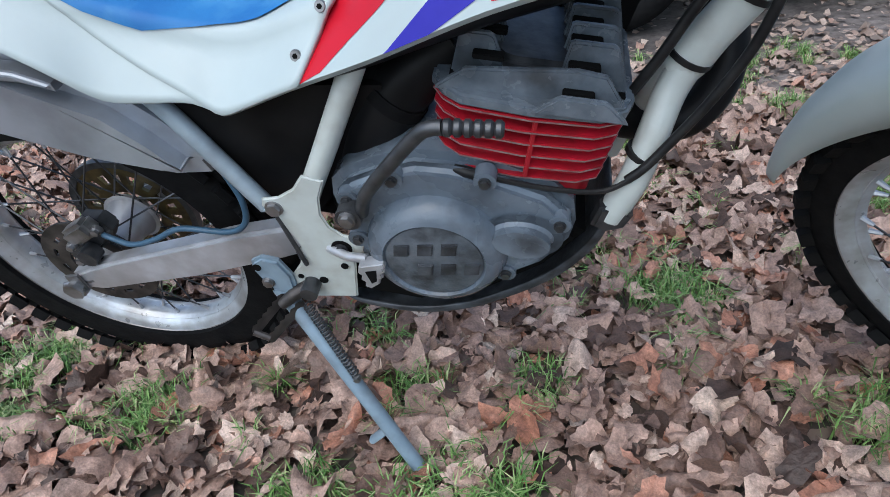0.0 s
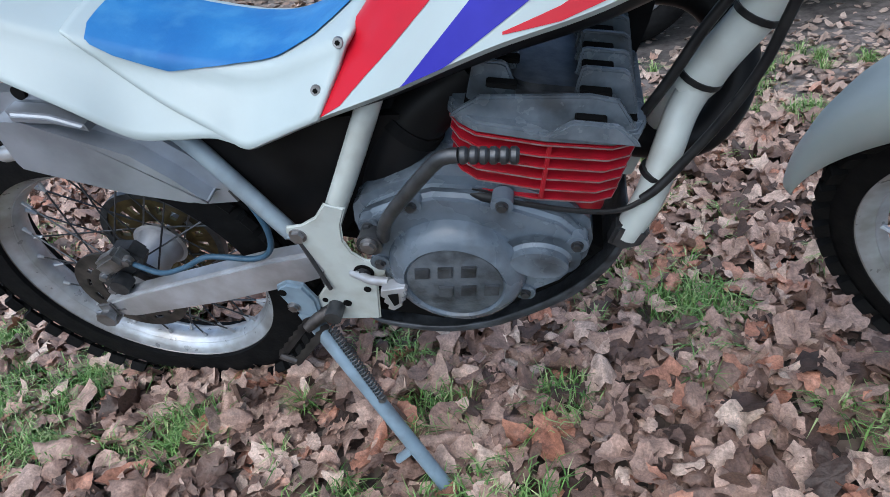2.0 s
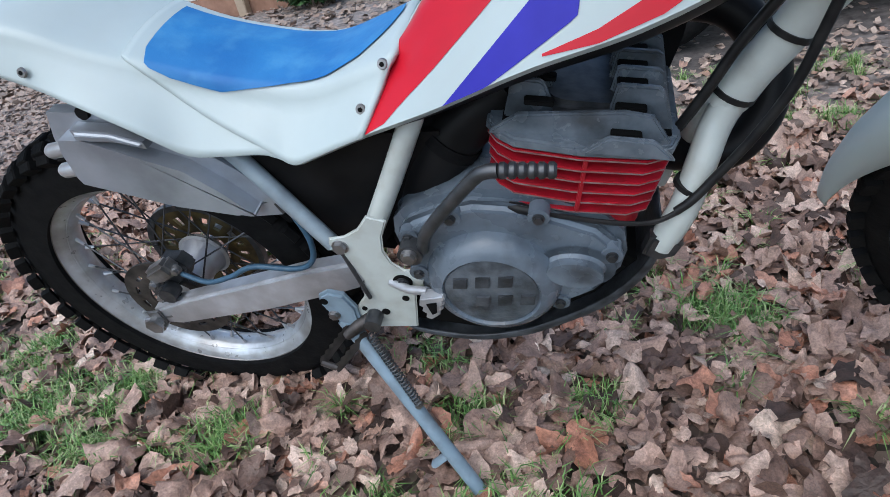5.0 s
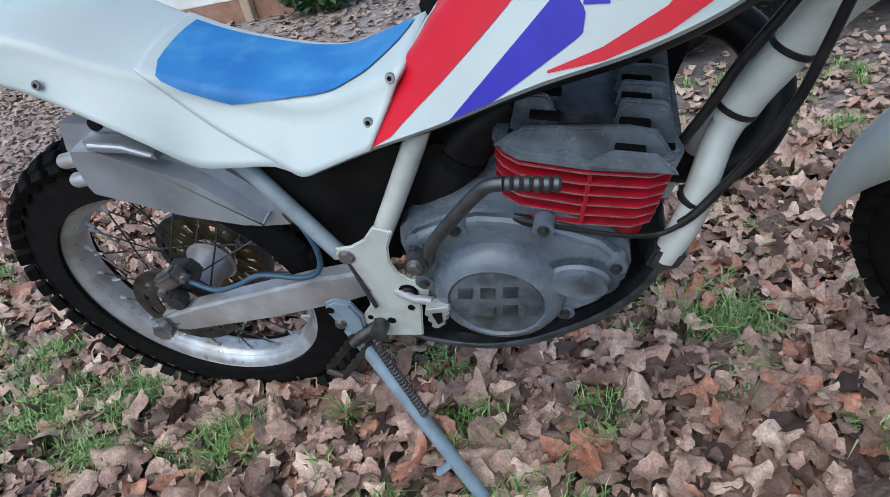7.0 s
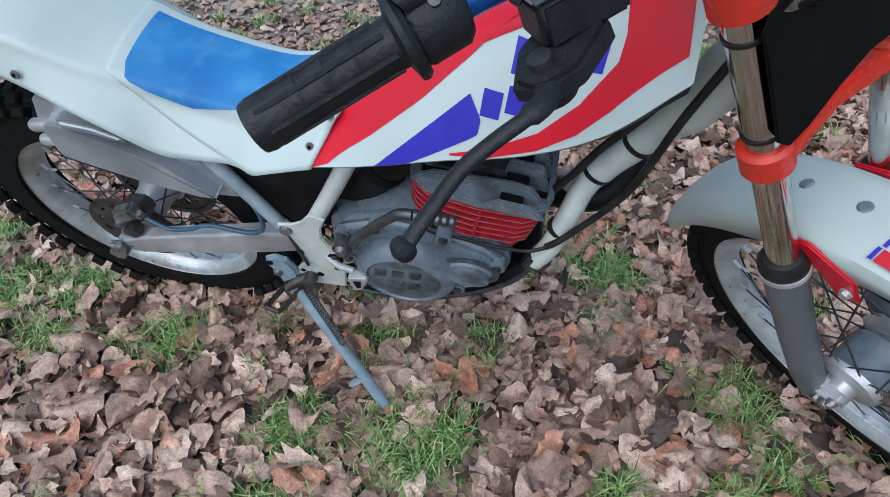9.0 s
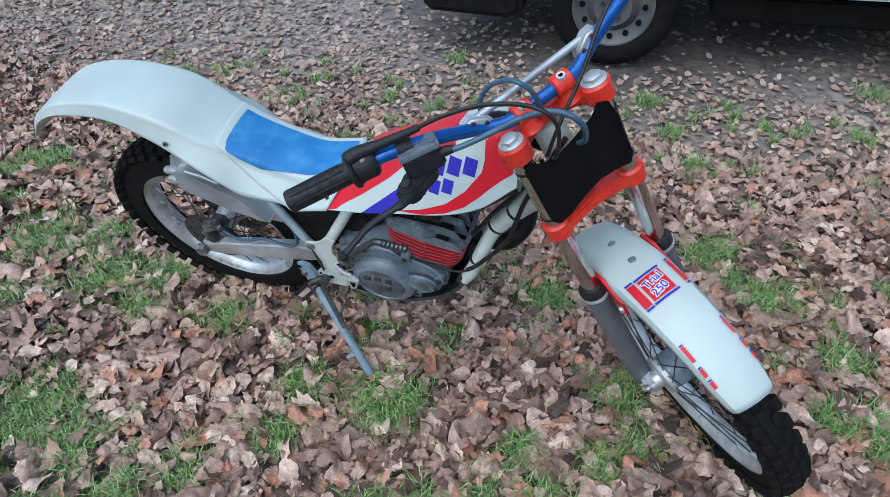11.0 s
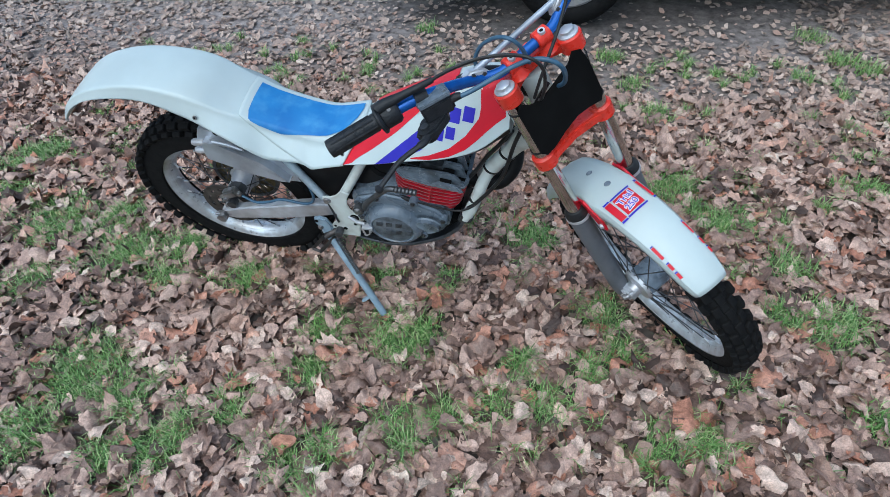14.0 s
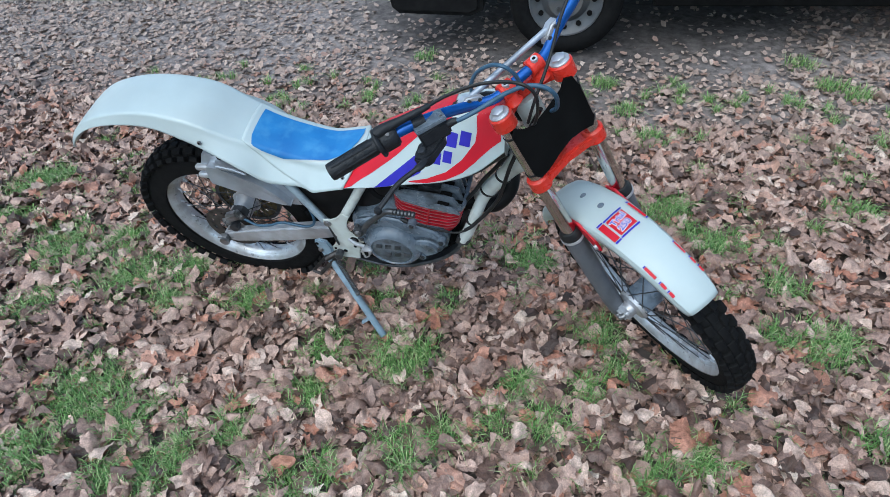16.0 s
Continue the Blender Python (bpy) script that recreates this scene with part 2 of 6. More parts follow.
def leaf_material(single):
    m = bpy.data.materials.new("dead_leaves")
    m.use_nodes = True
    nt = m.node_tree
    b = nt.nodes["Principled BSDF"]
    pick = nt.nodes.new("ShaderNodeObjectInfo").outputs["Random"] if single else nt.nodes.new("ShaderNodeNewGeometry").outputs["Random Per Island"]
    cr = nt.nodes.new("ShaderNodeValToRGB")
    cr.color_ramp.interpolation = "LINEAR"
    stops = ((0.0, (0.055, 0.032, 0.024)), (0.14, (0.165, 0.098, 0.074)), (0.40, (0.350, 0.222, 0.172)), (0.70, (0.470, 0.316, 0.250)),
             (0.86, (0.60, 0.445, 0.360)), (0.89, (0.40, 0.175, 0.110)), (0.95, (0.46, 0.225, 0.150)), (1.0, (0.68, 0.555, 0.455)))
    el = cr.color_ramp.elements
    el[0].position, el[0].color = stops[0][0], (*stops[0][1], 1)
    el[1].position, el[1].color = stops[-1][0], (*stops[-1][1], 1)
    for p, c in stops[1:-1]:
        e = el.new(p)
        e.color = (*c, 1)
    nt.links.new(pick, cr.inputs[0])
    co = nt.nodes.new("ShaderNodeTexCoord").outputs["Object"]
    n = nt.nodes.new("ShaderNodeTexNoise")
    n.inputs["Scale"].default_value, n.inputs["Detail"].default_value = 55, 7
    nt.links.new(co, n.inputs["Vector"])
    r = nt.nodes.new("ShaderNodeMapRange")
    r.inputs["From Min"].default_value, r.inputs["From Max"].default_value = 0.3, 0.75
    r.inputs["To Min"].default_value, r.inputs["To Max"].default_value = 0.60, 1.25
    nt.links.new(n.outputs["Fac"], r.inputs["Value"])
    x = nt.nodes.new("ShaderNodeVectorMath")
    x.operation = "SCALE"
    nt.links.new(cr.outputs[0], x.inputs[0])
    fine = nt.nodes.new("ShaderNodeTexNoise")
    fine.inputs["Scale"].default_value, fine.inputs["Detail"].default_value, fine.inputs["Roughness"].default_value = 240, 5, 0.7
    nt.links.new(co, fine.inputs["Vector"])
    fr = nt.nodes.new("ShaderNodeMapRange")
    fr.inputs["From Min"].default_value, fr.inputs["From Max"].default_value = 0.32, 0.66
    fr.inputs["To Min"].default_value, fr.inputs["To Max"].default_value = 0.62, 1.30
    nt.links.new(fine.outputs["Fac"], fr.inputs["Value"])
    mul = nt.nodes.new("ShaderNodeMath")
    mul.operation = "MULTIPLY"
    nt.links.new(r.outputs["Result"], mul.inputs[0])
    nt.links.new(fr.outputs["Result"], mul.inputs[1])
    nt.links.new(mul.outputs[0], x.inputs["Scale"])
    sy = nt.nodes.new("ShaderNodeSeparateXYZ")
    nt.links.new(nt.nodes.new("ShaderNodeNewGeometry").outputs["Position"], sy.inputs[0])
    far = nt.nodes.new("ShaderNodeMapRange")
    far.inputs["From Min"].default_value, far.inputs["From Max"].default_value = 0.7, 2.0
    far.inputs["To Max"].default_value = 0.62
    nt.links.new(sy.outputs["Y"], far.inputs["Value"])
    mud = nt.nodes.new("ShaderNodeMix")
    mud.data_type = "RGBA"
    nt.links.new(far.outputs["Result"], mud.inputs["Factor"])
    nt.links.new(x.outputs[0], mud.inputs[6])
    mud.inputs[7].default_value = (0.330, 0.272, 0.232, 1)
    nt.links.new(mud.outputs[2], b.inputs["Base Color"])
    b.inputs["Roughness"].default_value = 0.52
    bp = nt.nodes.new("ShaderNodeBump")
    bp.inputs["Strength"].default_value, bp.inputs["Distance"].default_value = 0.9, 0.005
    nt.links.new(n.outputs["Fac"], bp.inputs["Height"])
    nt.links.new(bp.outputs["Normal"], b.inputs["Normal"])
    return m


def grass_material():
    m = bpy.data.materials.new("grass_blades")
    m.use_nodes = True
    nt = m.node_tree
    b = nt.nodes["Principled BSDF"]
    geo = nt.nodes.new("ShaderNodeNewGeometry")
    cr = nt.nodes.new("ShaderNodeValToRGB")
    el = cr.color_ramp.elements
    el[0].color, el[1].color = (0.070, 0.160, 0.034, 1), (0.42, 0.46, 0.23, 1)
    e = el.new(0.6)
    e.color = (0.190, 0.335, 0.090, 1)
    nt.links.new(geo.outputs["Random Per Island"], cr.inputs[0])
    nt.links.new(cr.outputs[0], b.inputs["Base Color"])
    b.inputs["Roughness"].default_value = 0.45
    return m


M_LEAF, M_LEAFONE, M_GRASS = leaf_material(False), leaf_material(True), grass_material()

# ---- mesh helpers ----
def finish(name, bm, material, parent=None, label="", smooth=True, sharp=40):
    me = bpy.data.meshes.new(name)
    bmesh.ops.recalc_face_normals(bm, faces=bm.faces)
    bm.to_mesh(me)
    bm.free()
    for m in material if isinstance(material, (list, tuple)) else (material,):
        me.materials.append(m)
    if smooth:
        me.polygons.foreach_set("use_smooth", [True] * len(me.polygons))
        me.set_sharp_from_angle(angle=radians(sharp))
    ob = new(name, me)
    if parent is not None:
        ob.parent = parent
    if label:
        ob["label"] = label
    return ob


def part(name, bm, material, parent, label="", **kw):
    return finish(name, bm, material, parent, label, **kw)


def bridge(bm, a, b):
    n = len(a)
    for i in range(n):
        bm.faces.new((a[i], a[(i + 1) % n], b[(i + 1) % n], b[i]))


def tube(bm, pts, r, n=12, ref=(0, 0, 1), cap=True, flat=1.0):
    """A round bar along pts; r is one radius or one per point."""
    pts = [Vector(p) for p in pts]
    rs = r if isinstance(r, (list, tuple)) else [r] * len(pts)
    if len(rs) < len(pts):
        rs = list(rs) + [rs[-1]] * (len(pts) - len(rs))
    last, side = None, None
    ref = Vector(ref)
    for i, p in enumerate(pts):
        t = pts[min(i + 1, len(pts) - 1)] - pts[max(i - 1, 0)]
        t = t.normalized() if t.length > 1e-9 else Vector((0, 0, 1))
        if side is None:
            side = t.cross(ref if abs(t.dot(ref)) < 0.95 else Vector((1, 0, 0)))
        side = (side - t * side.dot(t)).normalized()
        w = side.cross(t)
        now = [bm.verts.new(p + side * rs[i] * math.cos(2 * math.pi * k / n) + w * rs[i] * flat * math.sin(2 * math.pi * k / n)) for k in range(n)]
        if last:
            bridge(bm, last, now)
        elif cap:
            bm.faces.new(now)
        last = now
    if cap:
        bm.faces.new(last)
    return bm


def smooth_path(pts, k=6):
    """Catmull-Rom through pts."""
    P = [Vector(p) for p in pts]
    P = [P[0] * 2 - P[1]] + P + [P[-1] * 2 - P[-2]]
    out = []
    for i in range(1, len(P) - 2):
        for j in range(k):
            t = j / k
            a, b, c, d = P[i - 1], P[i], P[i + 1], P[i + 2]
            out.append(0.5 * (2 * b + (c - a) * t + (2 * a - 5 * b + 4 * c - d) * t * t + (3 * b - a - 3 * c + d) * t ** 3))
    return out + [P[-2]]


def rod(a, b, r, n=12, r2=None):
    return tube(bmesh.new(), (a, b), (r, r if r2 is None else r2), n)


def lathe(bm, profile, n, m=None, closed=False):
    """Turns (radius, along) pairs round the local y axis."""
    m = m or Matrix()
    rows = [[bm.verts.new(m @ Vector((r * math.cos(2 * math.pi * i / n), h, r * math.sin(2 * math.pi * i / n)))) for i in range(n)] for r, h in profile]
    for a, b in zip(rows, rows[1:]):
        bridge(bm, a, b)
    if closed:
        bridge(bm, rows[-1], rows[0])
    else:
        for end in (rows[0], rows[-1]):
            bm.faces.new(end)
    return bm


def slab(bm, outline, y0, y1, bevel=0.0, m=None, seg=2):
    """A plate with an outline in x and z, between y0 and y1."""
    m = m or Matrix()
    a = [bm.verts.new(m @ Vector((x, y0, z))) for x, z in outline]
    b = [bm.verts.new(m @ Vector((x, y1, z))) for x, z in outline]
    bridge(bm, a, b)
    f = [bm.faces.new(a), bm.faces.new(b)]
    if bevel:
        es = {e for g in f for e in g.edges}
        bmesh.ops.recalc_face_normals(bm, faces=bm.faces)
        bmesh.ops.bevel(bm, geom=list(es), offset=bevel, segments=seg, affect="EDGES")
    return bm


def block(bm, size, m, bevel=0.0, seg=2):
    r = bmesh.ops.create_cube(bm, size=1, matrix=m @ Matrix.Diagonal((*size, 1)))
    if bevel:
        es = {e for v in r["verts"] for e in v.link_edges}
        bmesh.ops.bevel(bm, geom=list(es), offset=bevel, segments=seg, affect="EDGES")
    return bm


def soft_table(tab, x):
    """Smooth values between the rows of a table."""
    xs = [r[0] for r in tab]
    i = max(0, min(len(xs) - 2, sum(1 for v in xs if v <= x) - 1))
    t = min(1, max(0, (x - xs[i]) / (xs[i + 1] - xs[i])))
    out = []
    for k in range(1, len(tab[0])):
        g = [r[k] for r in tab]
        def slope(j):
            if j <= 0 or j >= len(xs) - 1:
                j = min(max(j, 0), len(xs) - 1)
                a, b = (0, 1) if j == 0 else (len(xs) - 2, len(xs) - 1)
            else:
                a, b = j - 1, j + 1
            return (g[b] - g[a]) / (xs[b] - xs[a])
        h = xs[i + 1] - xs[i]
        out.append((2 * t ** 3 - 3 * t * t + 1) * g[i] + (t ** 3 - 2 * t * t + t) * h * slope(i) + (-2 * t ** 3 + 3 * t * t) * g[i + 1] + (t ** 3 - t * t) * h * slope(i + 1))
    return out


# ---- ground ----
def ground_height(x, y):
    return 0.012 * noise.noise(Vector((x * 0.9, y * 0.9, 0.3))) + 0.006 * noise.noise(Vector((x * 4, y * 4, 1.7)))


def make_ground():
    bm = bmesh.new()
    ticks = sorted({round(s * v, 3) for s in (-1, 1) for v in [0.1 * i for i in range(0, 50)] + [5.5, 6.5, 8, 10, 13, 18, 25, 40, 70, 120, 250, 500, 1000]})
    rows = [[bm.verts.new((x, y, ground_height(x, y) - 0.012 if max(abs(x), abs(y)) < 5 else -0.012)) for x in ticks] for y in ticks]
    for a, b in zip(rows, rows[1:]):
        for i in range(len(a) - 1):
            bm.faces.new((a[i], a[i + 1], b[i + 1], b[i]))
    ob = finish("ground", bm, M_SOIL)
    return tagged(ob, "bare damp soil under dead leaves and grass", "ground", kind="structure")


make_ground()

rng = np.random.default_rng(5)


def leaf_shapes():
    """Outlines of dead leaves about one unit long: lobed, oval and torn, with uneven edges."""
    shapes = []
    for k in range(12):
        n = 20
        a = np.linspace(0, 2 * np.pi, n, endpoint=False)
        tooth = np.where(np.arange(n) % 2, 1.0, 0.88)
        if k < 2:      # blunt uneven lobes
            r = (0.41 + 0.06 * np.abs(np.cos(2.5 * a)) ** 1.3) * (1 + 0.22 * np.cos(a)) * (1 + 0.12 * np.cos(2 * a + k)) + rng.normal(0, 0.03, n)
            xy = np.c_[r * np.cos(a), r * np.sin(a) * 0.85]
        elif k < 5:    # wavy lobes down both sides
            r = 0.46 + 0.035 * np.cos((7 + k % 3) * a + k) + 0.04 * np.cos(3 * a + 2 * k) + rng.normal(0, 0.025, n)
            xy = np.c_[r * np.cos(a) * 1.15, r * np.sin(a) * (0.58 + 0.06 * (k % 3))]
        elif k < 9:    # oval with a point and a toothed edge
            r = (0.42 + 0.10 * np.maximum(0, np.cos(a)) ** 8) * tooth + rng.normal(0, 0.02, n)
            xy = np.c_[r * np.cos(a) * 1.12, r * np.sin(a) * (0.62 + 0.06 * (k % 4))]
        elif k < 11:   # nearly round
            r = 0.42 + 0.03 * np.cos(3 * a + k) + rng.normal(0, 0.022, n)
            xy = np.c_[r * np.cos(a) * 1.08, r * np.sin(a) * 0.86]
        else:          # torn pieces
            r = 0.38 + 0.08 * np.cos(2 * a + 1) + 0.06 * np.cos(5 * a) + rng.normal(0, 0.04, n)
            xy = np.c_[r * np.cos(a), r * np.sin(a) * 0.7]
        shapes.append(xy)
    return shapes


SHAPES = leaf_shapes()


def leaf_points(shape, size, curl, rg):
    """Vertices and faces of one leaf: a middle fan, an inner and an outer ring, folded along its rib and curled."""
    n = len(shape)
    p = np.vstack([[[0.0, 0.0]], shape * 0.55, shape])
    x, y = p[:, 0], p[:, 1]
    b1, b2, b3 = rg.normal(0, 1, 3) * curl
    z = 0.45 * b1 * np.abs(y) + b2 * 0.7 * x * x + b3 * 0.6 * x * y + b1 * 0.35 * y * y + 0.05 * curl * np.sin(7 * x + 3 * b2) + 0.04 * curl * np.sin(9 * y + 5 * b3)
    z = z + np.r_[0, rg.normal(0, 0.012, n), rg.normal(0, 0.045, n)] * (0.5 + curl)
    faces = [(0, 1 + i, 1 + (i + 1) % n) for i in range(n)]
    faces += [(1 + i, 1 + n + i, 1 + n + (i + 1) % n, 1 + (i + 1) % n) for i in range(n)]
    return np.c_[x, y, z] * size, faces


def turn_matrix(rg, tilt):
    return np.array(Euler((rg.normal(0, tilt), rg.normal(0, tilt), rg.uniform(0, 6.283))).to_matrix())


GRASS_PATCHES = (
    (-0.89, -0.06, 0.13, 1.0), (-0.50, -0.16, 0.12, 1.0), (-0.67, 0.04, 0.07, 1.0), (-0.30, -0.24, 0.06, 1.0), (0.01, -0.21, 0.09, 1.0),
    (-0.34, -0.67, 0.14, 1.0), (-0.16, -0.73, 0.08, 1.0), (0.04, -0.84, 0.09, 1.0), (0.17, -0.68, 0.07, 1.0), (-0.40, -0.89, 0.08, 1.0),
    (-0.11, -0.89, 0.08, 1.0), (0.42, -0.82, 0.07, 1.0), (0.50, -0.77, 0.07, 1.0), (0.37, -0.54, 0.07, 1.0), (0.37, -0.37, 0.09, 1.0),
    (0.62, -0.36, 0.13, 1.0), (0.69, -0.68, 0.10, 1.0), (0.81, -0.59, 0.07, 1.0), (0.95, -0.56, 0.06, 1.0), (1.10, -0.51, 0.07, 1.0),
    (0.94, 0.16, 0.09, 1.0), (0.70, -0.10, 0.06, 1.0), (1.22, -0.16, 0.08, 1.0), (1.29, -0.30, 0.06, 1.0), (0.99, -0.40, 0.06, 1.0),
    (1.20, -0.37, 0.06, 1.0), (1.52, -0.56, 0.08, 1.0), (1.38, -0.62, 0.07, 1.0), (1.45, 0.53, 0.11, 1.0), (1.64, 0.34, 0.11, 1.0),
    (1.82, 0.15, 0.08, 1.0), (1.89, -0.09, 0.11, 1.0), (1.77, -0.07, 0.07, 1.0), (1.41, 1.00, 0.08, 0.5), (1.17, 1.55, 0.07, 0.5),
    (1.29, 1.28, 0.08, 0.5), (2.16, 1.84, 0.08, 0.5), (2.25, 1.61, 0.08, 0.5), (-1.39, 0.32, 0.09, 1.0), (-1.31, 0.38, 0.08, 1.0),
    (-1.30, 0.08, 0.06, 1.0), (0.49, -0.12, 0.06, 1.0), (2.14, 0.58, 0.08, 1.0), (2.35, 1.52, 0.08, 0.5), (1.95, -0.41, 0.06, 1.0),
    (0.15, 1.77, 0.06, 0.5), (0.35, 0.02, 0.06, 1.0), (-0.82, -0.36, 0.08, 1.0), (-0.31, -0.06, 0.07, 1.0), (2.05, 1.43, 0.06, 0.5),
)

# the patches behind the rear wheel are wider
GRASS_PATCHES = tuple((a, b, r * (1.3 if a < -0.2 else 1.0), d * (0.85 if a < -0.2 else 1.0)) for a, b, r, d in GRASS_PATCHES)


def grass_at(x, y):
    return max((1 - math.hypot(x - a, y - b) / r for a, b, r, _ in GRASS_PATCHES), default=0)


def bare_chance(x, y):
    """How far the wet mud beside the van, darkened with its painted shade, is cleared of leaves."""
    d = math.hypot((x - 0.9) * 0.75, y - 2.75) + 0.35 * noise.noise(Vector((x * 1.7, y * 1.7, 4.0))) + 0.2 * noise.noise(Vector((x * 5, y * 5, 8.0)))
    return 0.85 * min(1.0, max(0.0, (1.55 - d) / 0.75))


def make_litter():
    verts, faces = [], []
    count = 0
    def add(x, y, size, curl, tilt, lift):
        nonlocal count
        v, f = leaf_points(SHAPES[rng.integers(len(SHAPES))], size, curl, rng)
        v = v @ turn_matrix(rng, tilt).T
        low = np.percentile(v[:, 2], 12)
        v = v + (x, y, ground_height(x, y) - 0.008 - low + lift)
        verts.append(v)
        faces.extend([tuple(i + count for i in q) for q in f])
        count += len(v)
    zones = ((-1.9, 2.9, -1.15, 1.2, 2300, 0.050), (-4.5, 5.5, 1.2, 3.2, 620, 0.040), (-6.5, 8.0, 3.2, 6.5, 90, 0.060), (-3.5, -1.9, -1.15, 1.2, 600, 0.06), (2.9, 4.6, -1.15, 1.2, 600, 0.06), (-3.5, 4.6, -2.6, -1.15, 300, 0.062))
    for x0, x1, y0, y1, density, mean in zones:
        for _ in range(int((x1 - x0) * (y1 - y0) * density)):
            x, y = rng.uniform(x0, x1), rng.uniform(y0, y1)
            g = grass_at(x, y)
            if g > -0.1 and rng.random() < 0.42 + 0.5 * g:
                continue
            bare = noise.noise(Vector((x * 0.45 + 3, y * 0.45, 0)))
            if y > 1.0 and rng.random() < 0.25 + 0.5 * max(0, bare) + (0.35 if x < 0.3 and y > 1.6 else 0) + bare_chance(x, y):
                continue
            add(x, y, max(0.018, rng.normal(mean, 0.019)), rng.uniform(0.35, 1.5), 0.24 if y < 1.0 else 0.12, rng.uniform(-0.004, 0.030 if y < 1.0 else 0.007))
    # crumbs of broken leaf between the whole ones
    for x0, x1, y0, y1, density, mean in ((-2.2, 3.2, -1.3, 1.2, 1300, 0.022), (-4.5, 5.5, 1.2, 3.2, 1100, 0.024), (-6.5, 8.0, 3.2, 6.5, 220, 0.045), (-9.0, -3.5, -6.0, 3.2, 260, 0.055), (4.6, 10.0, -6.0, 3.2, 260, 0.055), (-3.5, 4.6, -6.0, -2.6, 300, 0.055)):
        n = int((x1 - x0) * (y1 - y0) * density)
        px, py = rng.uniform(x0, x1, n), rng.uniform(y0, y1, n)
        keep = rng.random(n) > np.array([bare_chance(a, b) for a, b in zip(px, py)])
        px, py = px[keep], py[keep]
        n = len(px)
        size = np.maximum(0.010, rng.normal(mean, mean * 0.35, n))
        flat = np.array(((-0.5, -0.35), (-0.5, 0.3), (0, 0.5), (0.5, 0.35), (0.5, -0.3), (0, -0.45)))
        q = flat[None] * size[:, None, None] * rng.uniform(0.75, 1.2, (n, 6, 2))
        w = rng.uniform(0, 6.283, n)
        c, si = np.cos(w)[:, None], np.sin(w)[:, None]
        tx, ty, fold = rng.normal(0, 0.25, (n, 1)), rng.normal(0, 0.25, (n, 1)), rng.normal(0, 0.35, (n, 1))
        z = q[..., 0] * tx + q[..., 1] * ty + np.abs(q[..., 0]) * fold
        base = np.array([ground_height(a, b) for a, b in zip(px, py)]) + rng.uniform(-0.006, 0.010, n)
        v = np.stack((px[:, None] + q[..., 0] * c - q[..., 1] * si, py[:, None] + q[..., 0] * si + q[..., 1] * c, base[:, None] + z), -1).reshape(-1, 3)
        verts.append(v)
        for k in range(n):
            o = count + 6 * k
            faces.append((o, o + 1, o + 2, o + 5))
            faces.append((o + 5, o + 2, o + 3, o + 4))
        count += 6 * n
    me = bpy.data.meshes.new("leaf_litter")
    me.from_pydata(np.vstack(verts).tolist(), [], faces)
    me.materials.append(M_LEAF)
    me.polygons.foreach_set("use_smooth", [True] * len(me.polygons))
    ob = new("leaf_litter", me)
    return tagged(ob, "thick carpet of curled brown dead leaves on soil", "leaves", kind="stuff")


litter = make_litter()


def single_leaves():
    """The leaves that lie on top nearest to the path, each one an object."""
    rg = np.random.default_rng(21)
    kinds = []
    for k in range(14):
        v, f = leaf_points(SHAPES[k % 12], 1.0, rg.uniform(0.3, 0.8), rg)
        me = bpy.data.meshes.new("leaf")
        me.from_pydata(v.tolist(), [], f)
        me.materials.append(M_LEAFONE)
        me.polygons.foreach_set("use_smooth", [True] * len(me.polygons))
        kinds.append(me)
    for k in range(300):
        x, y = rg.uniform(-0.3, 1.9), rg.uniform(-1.0, -0.12)
        if grass_at(x, y) > 0.5 and rg.random() < 0.7:
            continue
        ob = new("leaf", kinds[rg.integers(14)])
        ob.parent = litter
        s = max(0.035, rg.normal(0.058, 0.014))
        ob.matrix_world = Matrix.LocRotScale((x, y, ground_height(x, y) + rg.uniform(0.006, 0.018)), Euler((rg.normal(0, 0.16), rg.normal(0, 0.16), rg.uniform(0, 6.283))), (s, s, s))


single_leaves()


def make_grass():
    rg = np.random.default_rng(11)
    verts, faces = [], []
    loose = [(rg.uniform(-1.6, 2.6), rg.uniform(-1.1, 1.6), 0.02, 2.0) for _ in range(420)]
    for a, b, r, d in list(GRASS_PATCHES) + loose:
        for _ in range(int(d * 50000 * r * r)):
            q, w = 1.15 * r * math.sqrt(rg.random()) * rg.uniform(0.45, 1.1), rg.uniform(0, 6.283)
            x, y = a + q * math.cos(w), b + q * math.sin(w) * 0.9
            h, yaw, lean = rg.uniform(0.028, 0.070), rg.uniform(0, 6.283), rg.uniform(0.3, 1.5)
            s = np.array((math.cos(yaw), math.sin(yaw), 0)) * rg.uniform(0.0009, 0.0019)
            d3 = np.array((-math.sin(yaw), math.cos(yaw), 0))
            base = np.array((x, y, ground_height(x, y) - 0.012))
            mid = base + d3 * h * 0.35 * lean + (0, 0, h * 0.7)
            tip = base + d3 * h * 0.95 * lean + (0, 0, h * (1.05 - 0.4 * lean))
            k = len(verts)
            verts += [base - s, base + s, mid + s * 0.8, mid - s * 0.8, tip]
            faces += [(k, k + 1, k + 2, k + 3), (k + 3, k + 2, k + 4)]
    me = bpy.data.meshes.new("grass_tufts")
    me.from_pydata([tuple(v) for v in verts], [], faces)
    me.materials.append(M_GRASS)
    ob = new("grass_tufts", me)
    return tagged(ob, "short green grass tufts between dead leaves", "grass", kind="stuff")


make_grass()

# ---- the motorcycle: x ahead, y to its left, z up, leaning on its side stand ----
LEAN = 12.7
bike = new("motorcycle")
bike.matrix_world = pose(0, 0, 0, LEAN)
tagged(bike, "old white trials motorcycle leaning on its side stand", "motorcycle")


